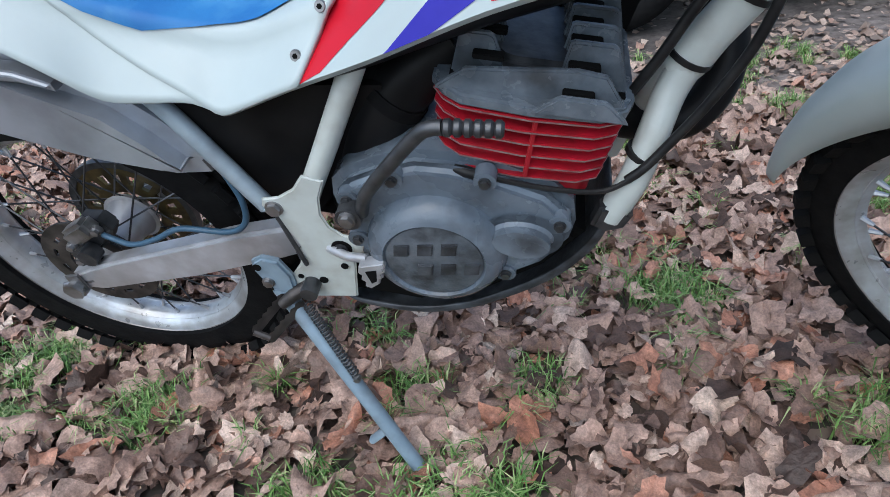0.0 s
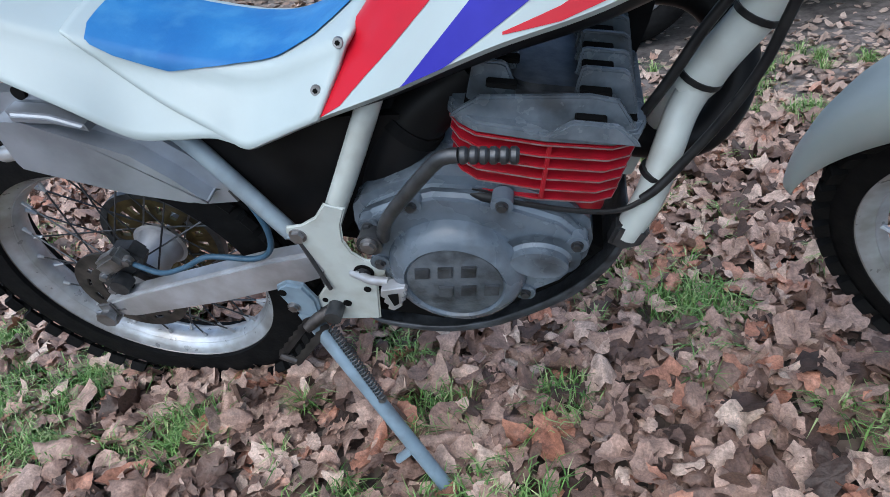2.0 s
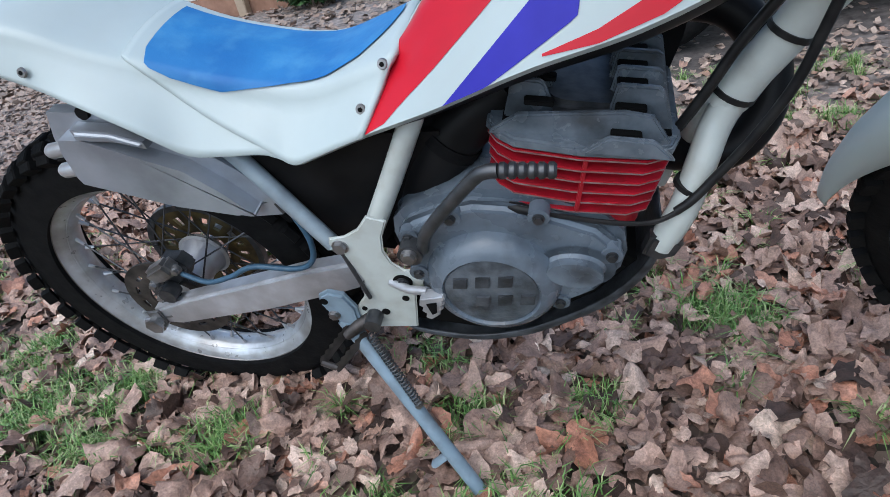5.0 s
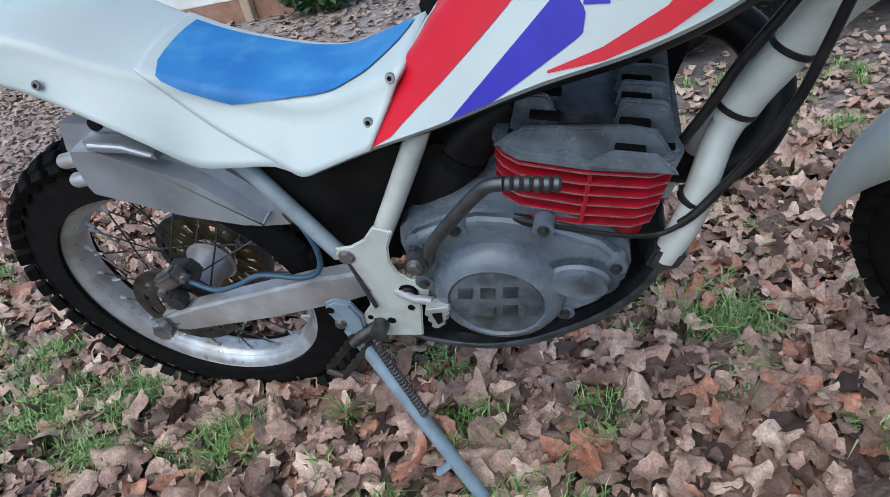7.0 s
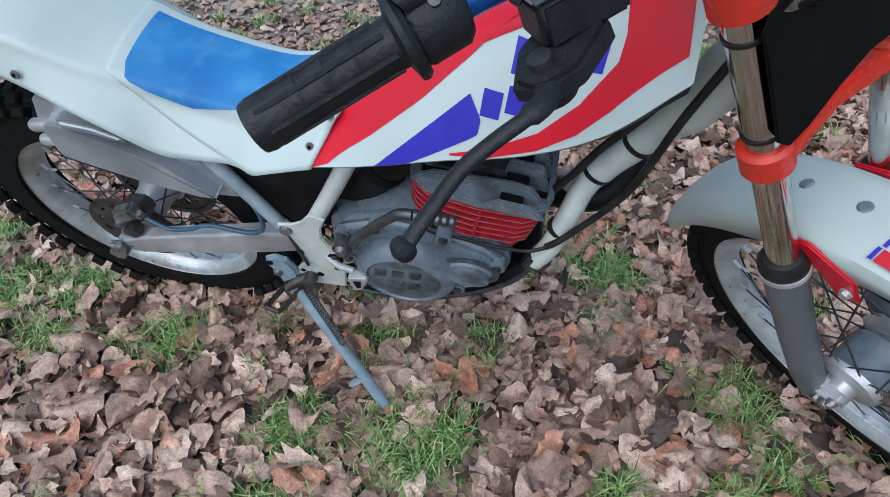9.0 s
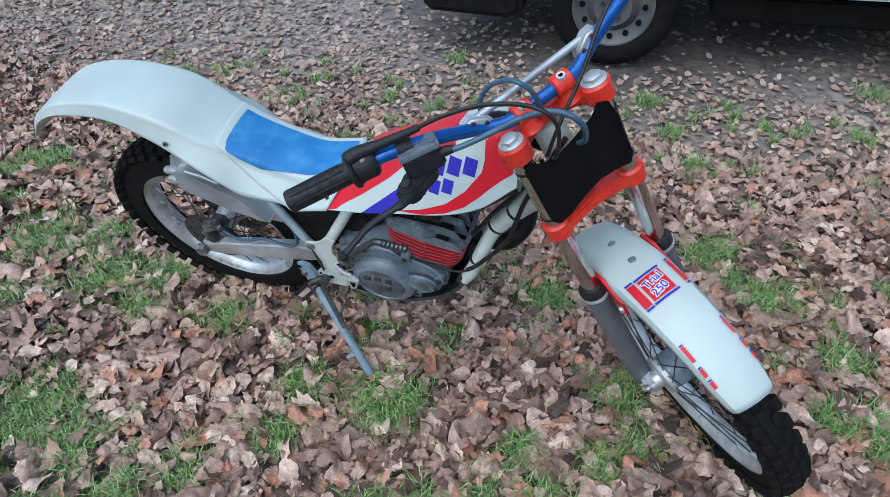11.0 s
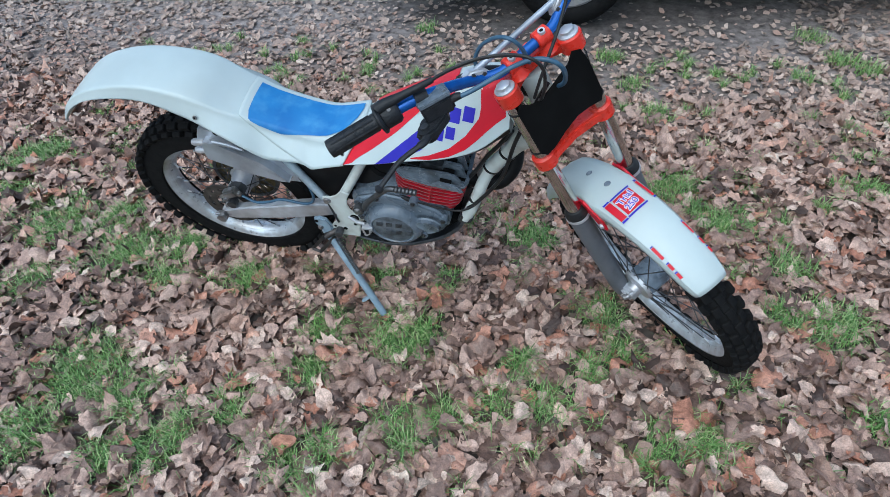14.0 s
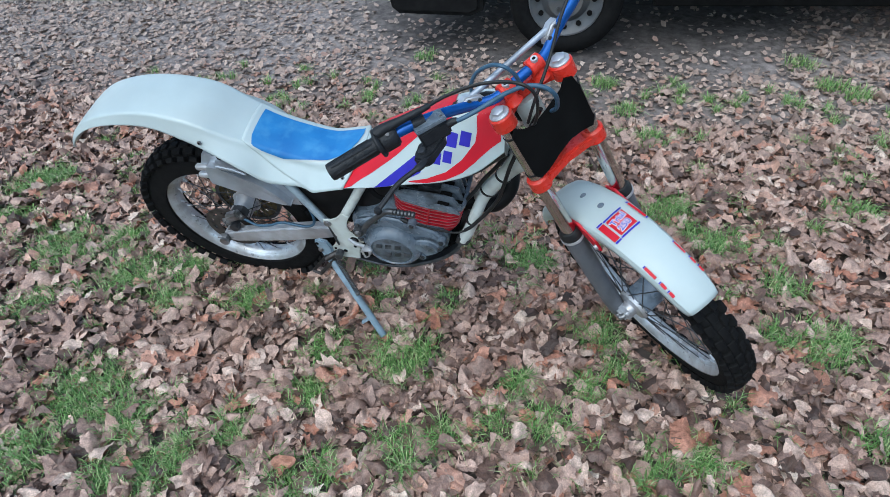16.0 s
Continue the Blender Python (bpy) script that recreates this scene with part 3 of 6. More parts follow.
def mid(x):
    """The bike's middle plane."""
    return -0.03 - 0.09 * max(0.0, x - 0.4)


def make_tyre(bm, R, width, depth, m):
    """The carcass of a tyre."""
    hw = width / 2
    prof = []
    for i in range(13):
        a = math.pi * (i / 12)
        s = -math.cos(a)
        prof.append((R - depth + (depth) * math.sin(a) ** 0.75 * 0.93, s * hw * (0.80 + 0.2 * math.sin(a))))
    return lathe(bm, prof, 96, m, closed=True)


def add_lugs(parent, R, width, n, m):
    """Square tread lugs in staggered rows, all on one mesh."""
    hw, lug = width / 2, 0.012
    L = 2 * math.pi * R / n * 0.62
    me = None
    for row, (off, half) in enumerate(((-hw * 0.84, 0.008), (-hw * 0.44, 0.011), (0.0, 0.011), (hw * 0.44, 0.011), (hw * 0.84, 0.008))):
        for k in range(n):
            a = 2 * math.pi * (k + 0.5 * (row % 2)) / n
            tilt = off / hw * 0.95
            rr = R - lug - (1 - math.cos(tilt)) * hw * 0.62
            mm = m @ Matrix.Rotation(-a, 4, "Y") @ Matrix.Translation((rr, off, 0)) @ Matrix.Rotation(tilt, 4, "Z") @ Matrix.Diagonal((1, half / 0.011, 1, 1))
            if me is None:
                bm = bmesh.new()
                vs = [bm.verts.new((hx, sy * 0.011 * sc, sz * L / 2 * sc)) for hx, sc in ((-0.006, 1.0), (lug * 0.8, 0.92), (lug, 0.80)) for sy, sz in ((-1, -1), (1, -1), (1, 1), (-1, 1))]
                for q in (0, 4):
                    for i in range(4):
                        bm.faces.new((vs[q + i], vs[q + (i + 1) % 4], vs[q + 4 + (i + 1) % 4], vs[q + 4 + i]))
                bm.faces.new(vs[8:12])
                ob = part("lug", bm, M_RUBBER, parent, smooth=False)
                me = ob.data
            else:
                ob = new("lug", me)
                ob.parent = parent
            ob.matrix_local = mm


def make_wheel(name, parent, m, R, rim_r, rim_w, width, label):
    """Hub, with tyre, rim, spokes and nipples under it. The axle is the local y axis of m."""
    hub = part(name, lathe(bmesh.new(), [(0.012, -0.075), (0.02, -0.075), (0.022, -0.06), (0.045, -0.055), (0.05, -0.045), (0.03, -0.035), (0.026, 0), (0.03, 0.035), (0.05, 0.045), (0.045, 0.055), (0.022, 0.06), (0.012, 0.07)], 28, m), M_ALU, parent, label)
    part("tyre", make_tyre(bmesh.new(), R, width, R - rim_r + 0.004, m), M_RUBBER, hub, "black knobbly trials tyre", sharp=30)
    add_lugs(hub, R, width, 44 if R < 0.335 else 50, m)
    w = rim_w / 2
    part("rim", lathe(bmesh.new(), [(rim_r, -w), (rim_r + 0.002, -w + 0.004), (rim_r - 0.012, -w + 0.010), (rim_r - 0.022, -w + 0.02), (rim_r - 0.026, 0), (rim_r - 0.022, w - 0.02), (rim_r - 0.012, w - 0.010), (rim_r + 0.002, w - 0.004), (rim_r, w),
                                    (rim_r - 0.006, w), (rim_r - 0.018, w - 0.010), (rim_r - 0.027, w - 0.02), (rim_r - 0.031, 0), (rim_r - 0.027, -w + 0.02), (rim_r - 0.018, -w + 0.010), (rim_r - 0.006, -w)], 96, m, closed=True), M_RIM, hub, "dull alloy wheel rim")
    for side in (-1, 1):
        part("rim_lip", lathe(bmesh.new(), [(rim_r - 0.001 + 0.0042 * math.cos(k * math.pi / 4), side * (w - 0.001) + 0.0042 * math.sin(k * math.pi / 4)) for k in range(8)], 96, m, closed=True), M_LIP, hub)
        part("rim_ridge", lathe(bmesh.new(), [(rim_r - 0.0215 + 0.0028 * math.cos(k * math.pi / 3), side * (w - 0.0165) + 0.0028 * math.sin(k * math.pi / 3)) for k in range(6)], 96, m, closed=True), M_RIM, hub)
    n = 36
    for k in range(n):
        side = -1 if k % 2 else 1
        a = 2 * math.pi * k / n
        b = a + (0.75 if (k // 2) % 2 else -0.75)
        p0 = m @ Vector((0.046 * math.cos(b), side * 0.048, 0.046 * math.sin(b)))
        rr = rim_r - 0.028
        p1 = m @ Vector((rr * math.cos(a), side * 0.006, rr * math.sin(a)))
        part("spoke", rod(p0, p1, 0.0016, 5), M_STEEL if R > 0.335 else M_DARKSTEEL, hub)
        q = p1 + (p0 - p1).normalized() * 0.018
        part("nipple", rod(p1, q, 0.0042, 6, 0.0026), M_ALU, hub)
    return hub


rear = make_wheel("rear_wheel", bike, pose(0, 0, 0.317), 0.330, 0.243, 0.068, 0.112, "spoked rear wheel with a knobbly tyre")


# bodywork: tail, seat base and rear mudguard in one moulding
BODY = ((-0.37, 0.684, 0.672, 0.045, 0.82), (-0.34, 0.718, 0.702, 0.066, 0.82), (-0.28, 0.778, 0.758, 0.078, 0.82), (-0.2, 0.827, 0.803, 0.085, 0.82), (-0.1, 0.858, 0.825, 0.088, 0.82), (0.0, 0.868, 0.824, 0.090, 0.82),
        (0.1, 0.856, 0.796, 0.102, 0.76), (0.15, 0.838, 0.776, 0.110, 0.71), (0.2, 0.806, 0.750, 0.119, 0.62), (0.25, 0.780, 0.714, 0.122, 0.55), (0.29, 0.760, 0.675, 0.118, 0.53), (0.33, 0.743, 0.666, 0.115, 0.535), (0.385, 0.725, 0.660, 0.112, 0.54),
        (0.412, 0.719, 0.646, 0.111, 0.54), (0.455, 0.716, 0.654, 0.108, 0.55), (0.50, 0.731, 0.668, 0.106, 0.56), (0.53, 0.746, 0.678, 0.105, 0.56), (0.56, 0.762, 0.686, 0.104, 0.57))


def body_point(x, s, out=0.0):
    """A point of the moulding: s runs from -1, the lower edge on the right, over the top to 1."""
    zt, zl, hw, f = soft_table(BODY, x)
    hw += out
    a = abs(s)
    drop = min(0.02, (zt - zl) * 0.3)
    if a < 0.5:
        y, z = hw * f * a / 0.5, zt - drop * 0.35 * (a / 0.5) ** 2 + out
    elif a < 0.62:
        t = (a - 0.5) / 0.12
        y, z = hw * (f + 0.09 * math.sin(t * math.pi / 2)), zt - drop * (0.35 + 0.65 * (1 - math.cos(t * math.pi / 2))) + out * (1 - t)
    else:
        t = (a - 0.62) / 0.38
        y, z = hw * (f + 0.09 + (1.03 - f - 0.09) * t), zt - drop + (zl - zt + drop) * t
    lean = min(1.0, max(0.0, (x - 0.42) / 0.1))
    return Vector((x + (z - 0.69) * 0.72 * lean, mid(x) + math.copysign(y, s), z))


def body_sheet(xs, ss, out=0.0):
    bm = bmesh.new()
    rows = [[bm.verts.new(body_point(x, s, out)) for s in ss(x)] for x in xs]
    for a, b in zip(rows, rows[1:]):
        for i in range(len(a) - 1):
            bm.faces.new((a[i], a[i + 1], b[i + 1], b[i]))
    return bm


def solid(ob, t):
    k = ob.modifiers.new("thickness", "SOLIDIFY")
    k.thickness, k.offset = t, -1
    return ob


def steps(a, b, n):
    return [a + (b - a) * i / n for i in range(n + 1)]


def spread(edge, n):
    return lambda x: [edge(x) * s for s in steps(-1, 1, n)]


solid(part("rear_mudguard", body_sheet(steps(-0.37, 0.50, 84), lambda x: steps(-1, 1, 40)), M_WHITE, bike, "white plastic rear mudguard and tail"), 0.004)
base_edge = lambda x: float(np.interp(x, (0.243, 0.256, 0.275, 0.319, 0.389, 0.416, 0.6), (0.50, 0.561, 0.634, 0.754, 0.95, 1.0, 1.0)))
solid(part("seat_base", body_sheet(steps(0.243, 0.522, 40), spread(base_edge, 40), 0.005), M_WHITE, bike, "white moulded seat base with cut lower corner"), 0.006)
pad_edge = lambda x: float(np.interp(x, (0.262, 0.264, 0.270, 0.291, 0.344, 0.409, 0.460, 0.488, 0.500, 0.508, 0.513), (-0.36, -0.50, -0.545, -0.578, -0.598, -0.522, -0.455, -0.350, -0.20, -0.04, 0.20)))
part("seat_pad", body_sheet(steps(0.262, 0.513, 52), lambda x: [pad_edge(x) + (0.38 - pad_edge(x)) * q for q in steps(0, 1, 40)], 0.0075), M_BLUE, bike, "blue brush-painted seat top")


def bolt(parent, p, d, r=0.007, h=0.005, material=None, name="bolt"):
    p, d = Vector(p), Vector(d).normalized()
    bm = tube(bmesh.new(), (p - d * 0.004, p + d * h * 0.4), (r * 1.35, r * 1.25), 16)
    tube(bm, (p + d * h * 0.4, p + d * h), r, 6)
    return part(name, bm, material or M_STEEL, parent)


for x, sd in ((0.515, -0.555), (0.509, -0.796), (0.143, -0.85)):
    p, q = body_point(x, sd, 0.005), body_point(x, sd + 0.02, 0.005)
    screw = part("screw", tube(bmesh.new(), (p, p + Vector((0, -0.0025, 0.001))), (0.0062, 0.0052), 16), M_STEEL, bike)
    part("socket", rod(p + Vector((0, -0.0026, 0.001)), p + Vector((0, -0.0030, 0.0012)), 0.0028, 6), M_PLATE, screw)

# tank
TANK = ((0.50, 0.708, 0.670, 0.652, 0.108, 0.062), (0.56, 0.742, 0.690, 0.664, 0.112, 0.058), (0.60, 0.779, 0.704, 0.674, 0.115, 0.055), (0.70, 0.843, 0.741, 0.704, 0.118, 0.050), (0.80, 0.900, 0.768, 0.730, 0.114, 0.046), (0.88, 0.934, 0.803, 0.764, 0.102, 0.044), (0.95, 0.950, 0.866, 0.818, 0.084, 0.042))


def tank_section(x):
    zt, zl, zb, hw, wt = soft_table(TANK, x)
    right = [(0, zt), (wt * 0.7, zt - 0.003), (wt * 0.92, zt - 0.008), (wt, zt - 0.016)]
    right += [(wt + (hw - wt) * t ** 0.8, zt - 0.016 + (zl - zt + 0.016) * t) for t in (0.1, 0.2, 0.3, 0.45, 0.6, 0.75, 0.9, 1.0)]
    right += [(hw - 0.004, zl - 0.006), (hw * 0.86, zl + (zb - zl) * 0.5), (hw * 0.64, zb + 0.004), (0, zb)]
    c = mid(x)
    return [Vector((x, c - y, z)) for y, z in right] + [Vector((x, c + y, z)) for y, z in reversed(right[1:-1])]


def make_tank():
    bm = bmesh.new()
    last = None
    for x in steps(0.50, 0.95, 46):
        now = [bm.verts.new(p) for p in tank_section(x)]
        n = len(now)
        if last:
            for i in range(n):
                f = bm.faces.new((last[i], last[(i + 1) % n], now[(i + 1) % n], now[i]))
                f.material_index = 1 if 12 <= i <= 17 else 0
        else:
            bm.faces.new(now)
        last = now
    bm.faces.new(last)
    return part("fuel_tank", bm, (M_WHITE, M_BLACK), bike, "white fuel tank, black below, with red and blue stripes")


tank = make_tank()


def tank_skin(x, z, out=0.0009):
    """A point on the right face of the tank, over its edge to the top where z is higher than the face."""
    zt, zl, zb, hw, wt = soft_table(TANK, x)
    t = min(1.0, max(0.0, (zt - 0.016 - z) / (zt - 0.016 - zl)))
    y, zz = wt + (hw - wt) * t ** 0.8, zt - 0.016 + (zl - zt + 0.016) * t
    over = max(0.0, z - (zt - 0.016))
    if over > 0:
        k = min(1.0, over / 0.05)
        y, zz = wt * (1 - 0.75 * k), zt - 0.016 * (1 - min(1, k * 2.2)) ** 2 + 0.0006
    return Vector((x, mid(x) - y - out, zz + (out if over else 0)))


def decal(lo, hi, z0, z1, material, name="stripe", n=24, m=10):
    """A strip of film on the tank between x = lo(z) and x = hi(z)."""
    bm = bmesh.new()
    rows = []
    for z in steps(z0, z1, n):
        a, b = lo(z), hi(z)
        rows.append([bm.verts.new(tank_skin(min(0.949, a + (b - a) * i / m), z)) for i in range(m + 1)])
    for a, b in zip(rows, rows[1:]):
        for i in range(m):
            bm.faces.new((a[i], a[i + 1], b[i + 1], b[i]))
    return part(name, bm, material, tank)


def line(*pts):
    zs, xs = [p[1] for p in pts], [p[0] for p in pts]
    return lambda z: float(np.interp(z, zs, xs))


# upper film first; each boundary is given as (x, z) pairs that rise in z
decal(line((0.508, 0.674), (0.555, 0.736), (0.580, 0.79), (0.590, 0.85)), line((0.512, 0.674), (0.534, 0.682), (0.601, 0.732), (0.675, 0.791), (0.710, 0.823), (0.83, 0.93), (0.85, 0.97)), 0.674, 0.965, M_RED)
decal(line((0.610, 0.707), (0.734, 0.8135)), line((0.612, 0.707), (0.655, 0.7245), (0.744, 0.777), (0.748, 0.793), (0.735, 0.8135)), 0.707, 0.8135, M_DECALBLUE)
def swoosh():
    bm = bmesh.new()
    up = ((0.712, 0.752), (0.76, 0.768), (0.81, 0.793), (0.85, 0.828), (0.882, 0.872), (0.886, 0.895), (0.884, 0.93), (0.90, 0.965), (0.949, 0.97))
    low = ((0.712, 0.750), (0.76, 0.758), (0.81, 0.775), (0.85, 0.798), (0.882, 0.828), (0.886, 0.833), (0.90, 0.848), (0.92, 0.868), (0.949, 0.893))
    rows = []
    for i in range(len(up) - 1):
        for k in range(4):
            t = k / 4
            a = [low[i][j] + (low[i + 1][j] - low[i][j]) * t for j in (0, 1)]
            b = [up[i][j] + (up[i + 1][j] - up[i][j]) * t for j in (0, 1)]
            rows.append([bm.verts.new(tank_skin(a[0] + (b[0] - a[0]) * q, a[1] + (b[1] - a[1]) * q)) for q in steps(0, 1, 8)])
    for a, b in zip(rows, rows[1:]):
        for i in range(8):
            bm.faces.new((a[i], a[i + 1], b[i + 1], b[i]))
    return part("stripe", bm, M_RED, tank)


swoosh()


def top_film(x0, x1):
    """Red film over the tank's crown, from edge to edge."""
    bm = bmesh.new()
    rows = []
    for x in steps(x0, x1, 24):
        zt, _, _, _, wt = soft_table(TANK, x)
        half = ((1.0, 0.016), (0.92, 0.008), (0.7, 0.003), (0.35, 0.0012), (0.0, 0.0))
        rows.append([bm.verts.new((x, mid(x) - sg * wt * f, zt - d + 0.0018)) for sg, hs in ((1, half), (-1, half[-2::-1])) for f, d in hs])
    for a, b in zip(rows, rows[1:]):
        for i in range(len(a) - 1):
            bm.faces.new((a[i], a[i + 1], b[i + 1], b[i]))
    return part("stripe", bm, M_RED, tank)


top_film(0.595, 0.825)
# maker's mark: two rows of plain blue slanting bars
for x0, z0, step in ((0.778, 0.842, 0.0325), (0.746, 0.797, 0.0275)):
    for k in range(3):
        xa, zz = x0 + step * k, z0 + 0.0085 * k
        decal(lambda z, q=xa, w=zz: q + (z - w) * 0.18, lambda z, q=xa, w=zz, s=step: q + s * 0.78 + (z - w) * 0.18, zz, zz + step * 0.95, M_DECALBLUE, "logo_bar", 4, 4)

# ---- running gear at the back ----
for side in (-1, 1):
    y0 = -0.118 if side < 0 else 0.085
    bm = slab(bmesh.new(), ((0.0, 0.318), (0.0, 0.350), (0.08, 0.374), (0.33, 0.432), (0.43, 0.448), (0.43, 0.400), (0.36, 0.378), (0.22, 0.343), (0.04, 0.312)), y0, y0 + 0.030, 0.005)
    part("swingarm", bm, M_ALU, bike, "bare alloy box-section swingarm")
axle = part("rear_axle", rod((0, -0.128, 0.317), (0, 0.125, 0.317), 0.009, 12), M_STEEL, bike, "steel rear axle with nut")
part("nut", lathe(bmesh.new(), [(0.017, -0.010), (0.017, -0.006), (0.013, -0.006), (0.013, 0.010)], 6, pose(0, -0.128, 0.330, 0, 0, 0)), M_STEEL, axle)
part("adjuster", rod((-0.035, -0.115, 0.322), (0.03, -0.115, 0.335), 0.004, 8), M_STEEL, axle)
part("adjuster_plate", slab(bmesh.new(), ((-0.012, 0.318), (-0.010, 0.352), (0.016, 0.356), (0.016, 0.322)), -0.124, -0.118, 0.002), M_STEEL, axle)


def perforated_disc(bm, r0, r1, y0, y1, m, slots, n=72, hole=0.5):
    """A flat ring with a row of openings through it."""
    ra, rb = r0 + (r1 - r0) * (0.5 - hole / 2), r0 + (r1 - r0) * (0.5 + hole / 2)
    rows = [[[bm.verts.new(m @ Vector((r * math.cos(2 * math.pi * i / n), y, r * math.sin(2 * math.pi * i / n)))) for i in range(n)] for y in (y0, y1)] for r in (r0, ra, rb, r1)]
    per = n // slots
    for i in range(n):
        j = (i + 1) % n
        for k in range(3):
            if k == 1 and i % per < per // 2:
                a, b = rows[1], rows[2]
                bm.faces.new((a[0][i], a[0][j], a[1][j], a[1][i]))
                bm.faces.new((b[0][i], b[0][j], b[1][j], b[1][i]))
                if i % per == 0:
                    bm.faces.new((a[0][i], b[0][i], b[1][i], a[1][i]))
                if i % per == per // 2 - 1:
                    bm.faces.new((a[0][j], b[0][j], b[1][j], a[1][j]))
                continue
            a, b = rows[k], rows[k + 1]
            bm.faces.new((a[0][i], a[0][j], b[0][j], b[0][i]))
            bm.faces.new((a[1][i], a[1][j], b[1][j], b[1][i]))
        bm.faces.new((rows[0][0][i], rows[0][0][j], rows[0][1][j], rows[0][1][i]))
        bm.faces.new((rows[3][0][i], rows[3][0][j], rows[3][1][j], rows[3][1][i]))
    return bm


part("brake_disc", perforated_disc(bmesh.new(), 0.050, 0.095, -0.066, -0.062, pose(0, 0, 0.317), 12, 72, 0.16), M_RUST, rear, "rusty brake disc")
sprocket = part("sprocket", perforated_disc(bmesh.new(), 0.045, 0.105, 0.060, 0.066, pose(0, 0, 0.317), 18, 72, 0.34), M_BRASS, rear, "brass-coloured drilled rear sprocket")
part("chain", lathe(bmesh.new(), [(0.103, 0.056), (0.115, 0.056), (0.115, 0.070), (0.103, 0.070)], 60, pose(0, 0, 0.317), closed=True), M_DARKSTEEL, rear, "dark oily chain")
part("hub_shell", lathe(bmesh.new(), [(0.036, -0.03), (0.036, 0.02), (0.045, 0.045), (0.03, 0.055)], 32, pose(0, 0, 0.317)), M_ALU, rear, "polished alloy hub")

caliper = part("brake_caliper", slab(bmesh.new(), ((0.030, 0.378), (0.034, 0.418), (0.055, 0.440), (0.085, 0.438), (0.098, 0.415), (0.078, 0.390), (0.05, 0.374)), -0.092, -0.058, 0.007, seg=3), M_DARKSTEEL, bike, "dark rear brake caliper")
part("caliper_body", block(bmesh.new(), (0.055, 0.028, 0.03), pose(0.062, -0.100, 0.430, 0, -25, 0), 0.006), M_STEEL, caliper)
part("piston_housing", rod((0.052, -0.095, 0.385), (0.052, -0.118, 0.385), 0.015, 16), M_DARKSTEEL, caliper)
for p in ((0.04, -0.112, 0.41), (0.095, -0.105, 0.435), (0.03, -0.108, 0.375)):
    bolt(caliper, p, (0, -1, 0), 0.006, 0.008)
part("bracket", slab(bmesh.new(), ((0.01, 0.335), (0.012, 0.39), (0.045, 0.40), (0.06, 0.37), (0.04, 0.345)), -0.104, -0.094, 0.003), M_DARKSTEEL, caliper)
part("brake_hose", tube(bmesh.new(), smooth_path(((0.10, -0.105, 0.425), (0.15, -0.118, 0.418), (0.20, -0.122, 0.432), (0.25, -0.122, 0.452), (0.32, -0.125, 0.447), (0.355, -0.128, 0.466), (0.368, -0.128, 0.505), (0.360, -0.122, 0.545), (0.345, -0.115, 0.565))), 0.0043, 10), M_BLUEHOSE, bike, "blue rubber brake hose")
part("hose_fitting", rod((0.352, -0.118, 0.552), (0.338, -0.112, 0.578), 0.008, 10), M_DARKSTEEL, bike)

silencer = part("silencer", slab(bmesh.new(), ((0.112, 0.738), (0.167, 0.730), (0.22, 0.700), (0.28, 0.668), (0.318, 0.625), (0.352, 0.574), (0.346, 0.549), (0.298, 0.549), (0.215, 0.573), (0.090, 0.628), (0.086, 0.655), (0.093, 0.701)), -0.146, -0.080, 0.024, seg=6), M_SILENCER, bike, "flat dented aluminium silencer box")
for p in ((0.092, -0.124, 0.688), (0.088, -0.124, 0.657)):
    q = Vector(p)
    part("outlet", tube(bmesh.new(), (q + Vector((0.02, 0, 0)), q + Vector((-0.014, 0, -0.003)), q + Vector((-0.019, 0, -0.004))), (0.0105, 0.0105, 0.008), 14), M_ALU, silencer)
part("bracket", slab(bmesh.new(), ((0.150, 0.706), (0.150, 0.722), (0.200, 0.712), (0.236, 0.694), (0.236, 0.684), (0.200, 0.698)), -0.148, -0.120, 0.005, seg=3), M_SILENCER, silencer)
for p in ((0.165, -0.135, 0.742), (0.218, -0.130, 0.722)):
    part("grommet", rod((p[0], p[1] + 0.03, p[2] - 0.012), (p[0], p[1] + 0.008, p[2] - 0.010), 0.0085, 12), M_RUBBER, silencer)
bolt(silencer, (0.305, -0.132, 0.665), (0, -1, 0.4), 0.006, 0.010, M_DARKSTEEL)
part("chain_guard", slab(bmesh.new(), ((0.20, 0.575), (0.24, 0.585), (0.42, 0.50), (0.42, 0.46), (0.36, 0.47)), 0.02, 0.06, 0.006), M_BLACK, bike, "black plastic inner guard")

# ---- frame ----
part("subframe_strut", tube(bmesh.new(), ((0.285, -0.105, 0.690), (0.33, -0.115, 0.628), (0.402, -0.132, 0.500), (0.424, -0.145, 0.512)), (0.0115, 0.0115, 0.0115, 0.009), 12), M_STRUT, bike, "blue-grey painted subframe strut")
bolt(bike, (0.423, -0.150, 0.513), (0, -1, 0), 0.009, 0.008)
part("frame_upright", tube(bmesh.new(), smooth_path(((0.585, -0.105, 0.720), (0.560, -0.122, 0.672), (0.51, -0.134, 0.590), (0.465, -0.137, 0.518), (0.455, -0.137, 0.49)), 4), 0.0135, 14), M_FRAME, bike, "cream painted frame tube")
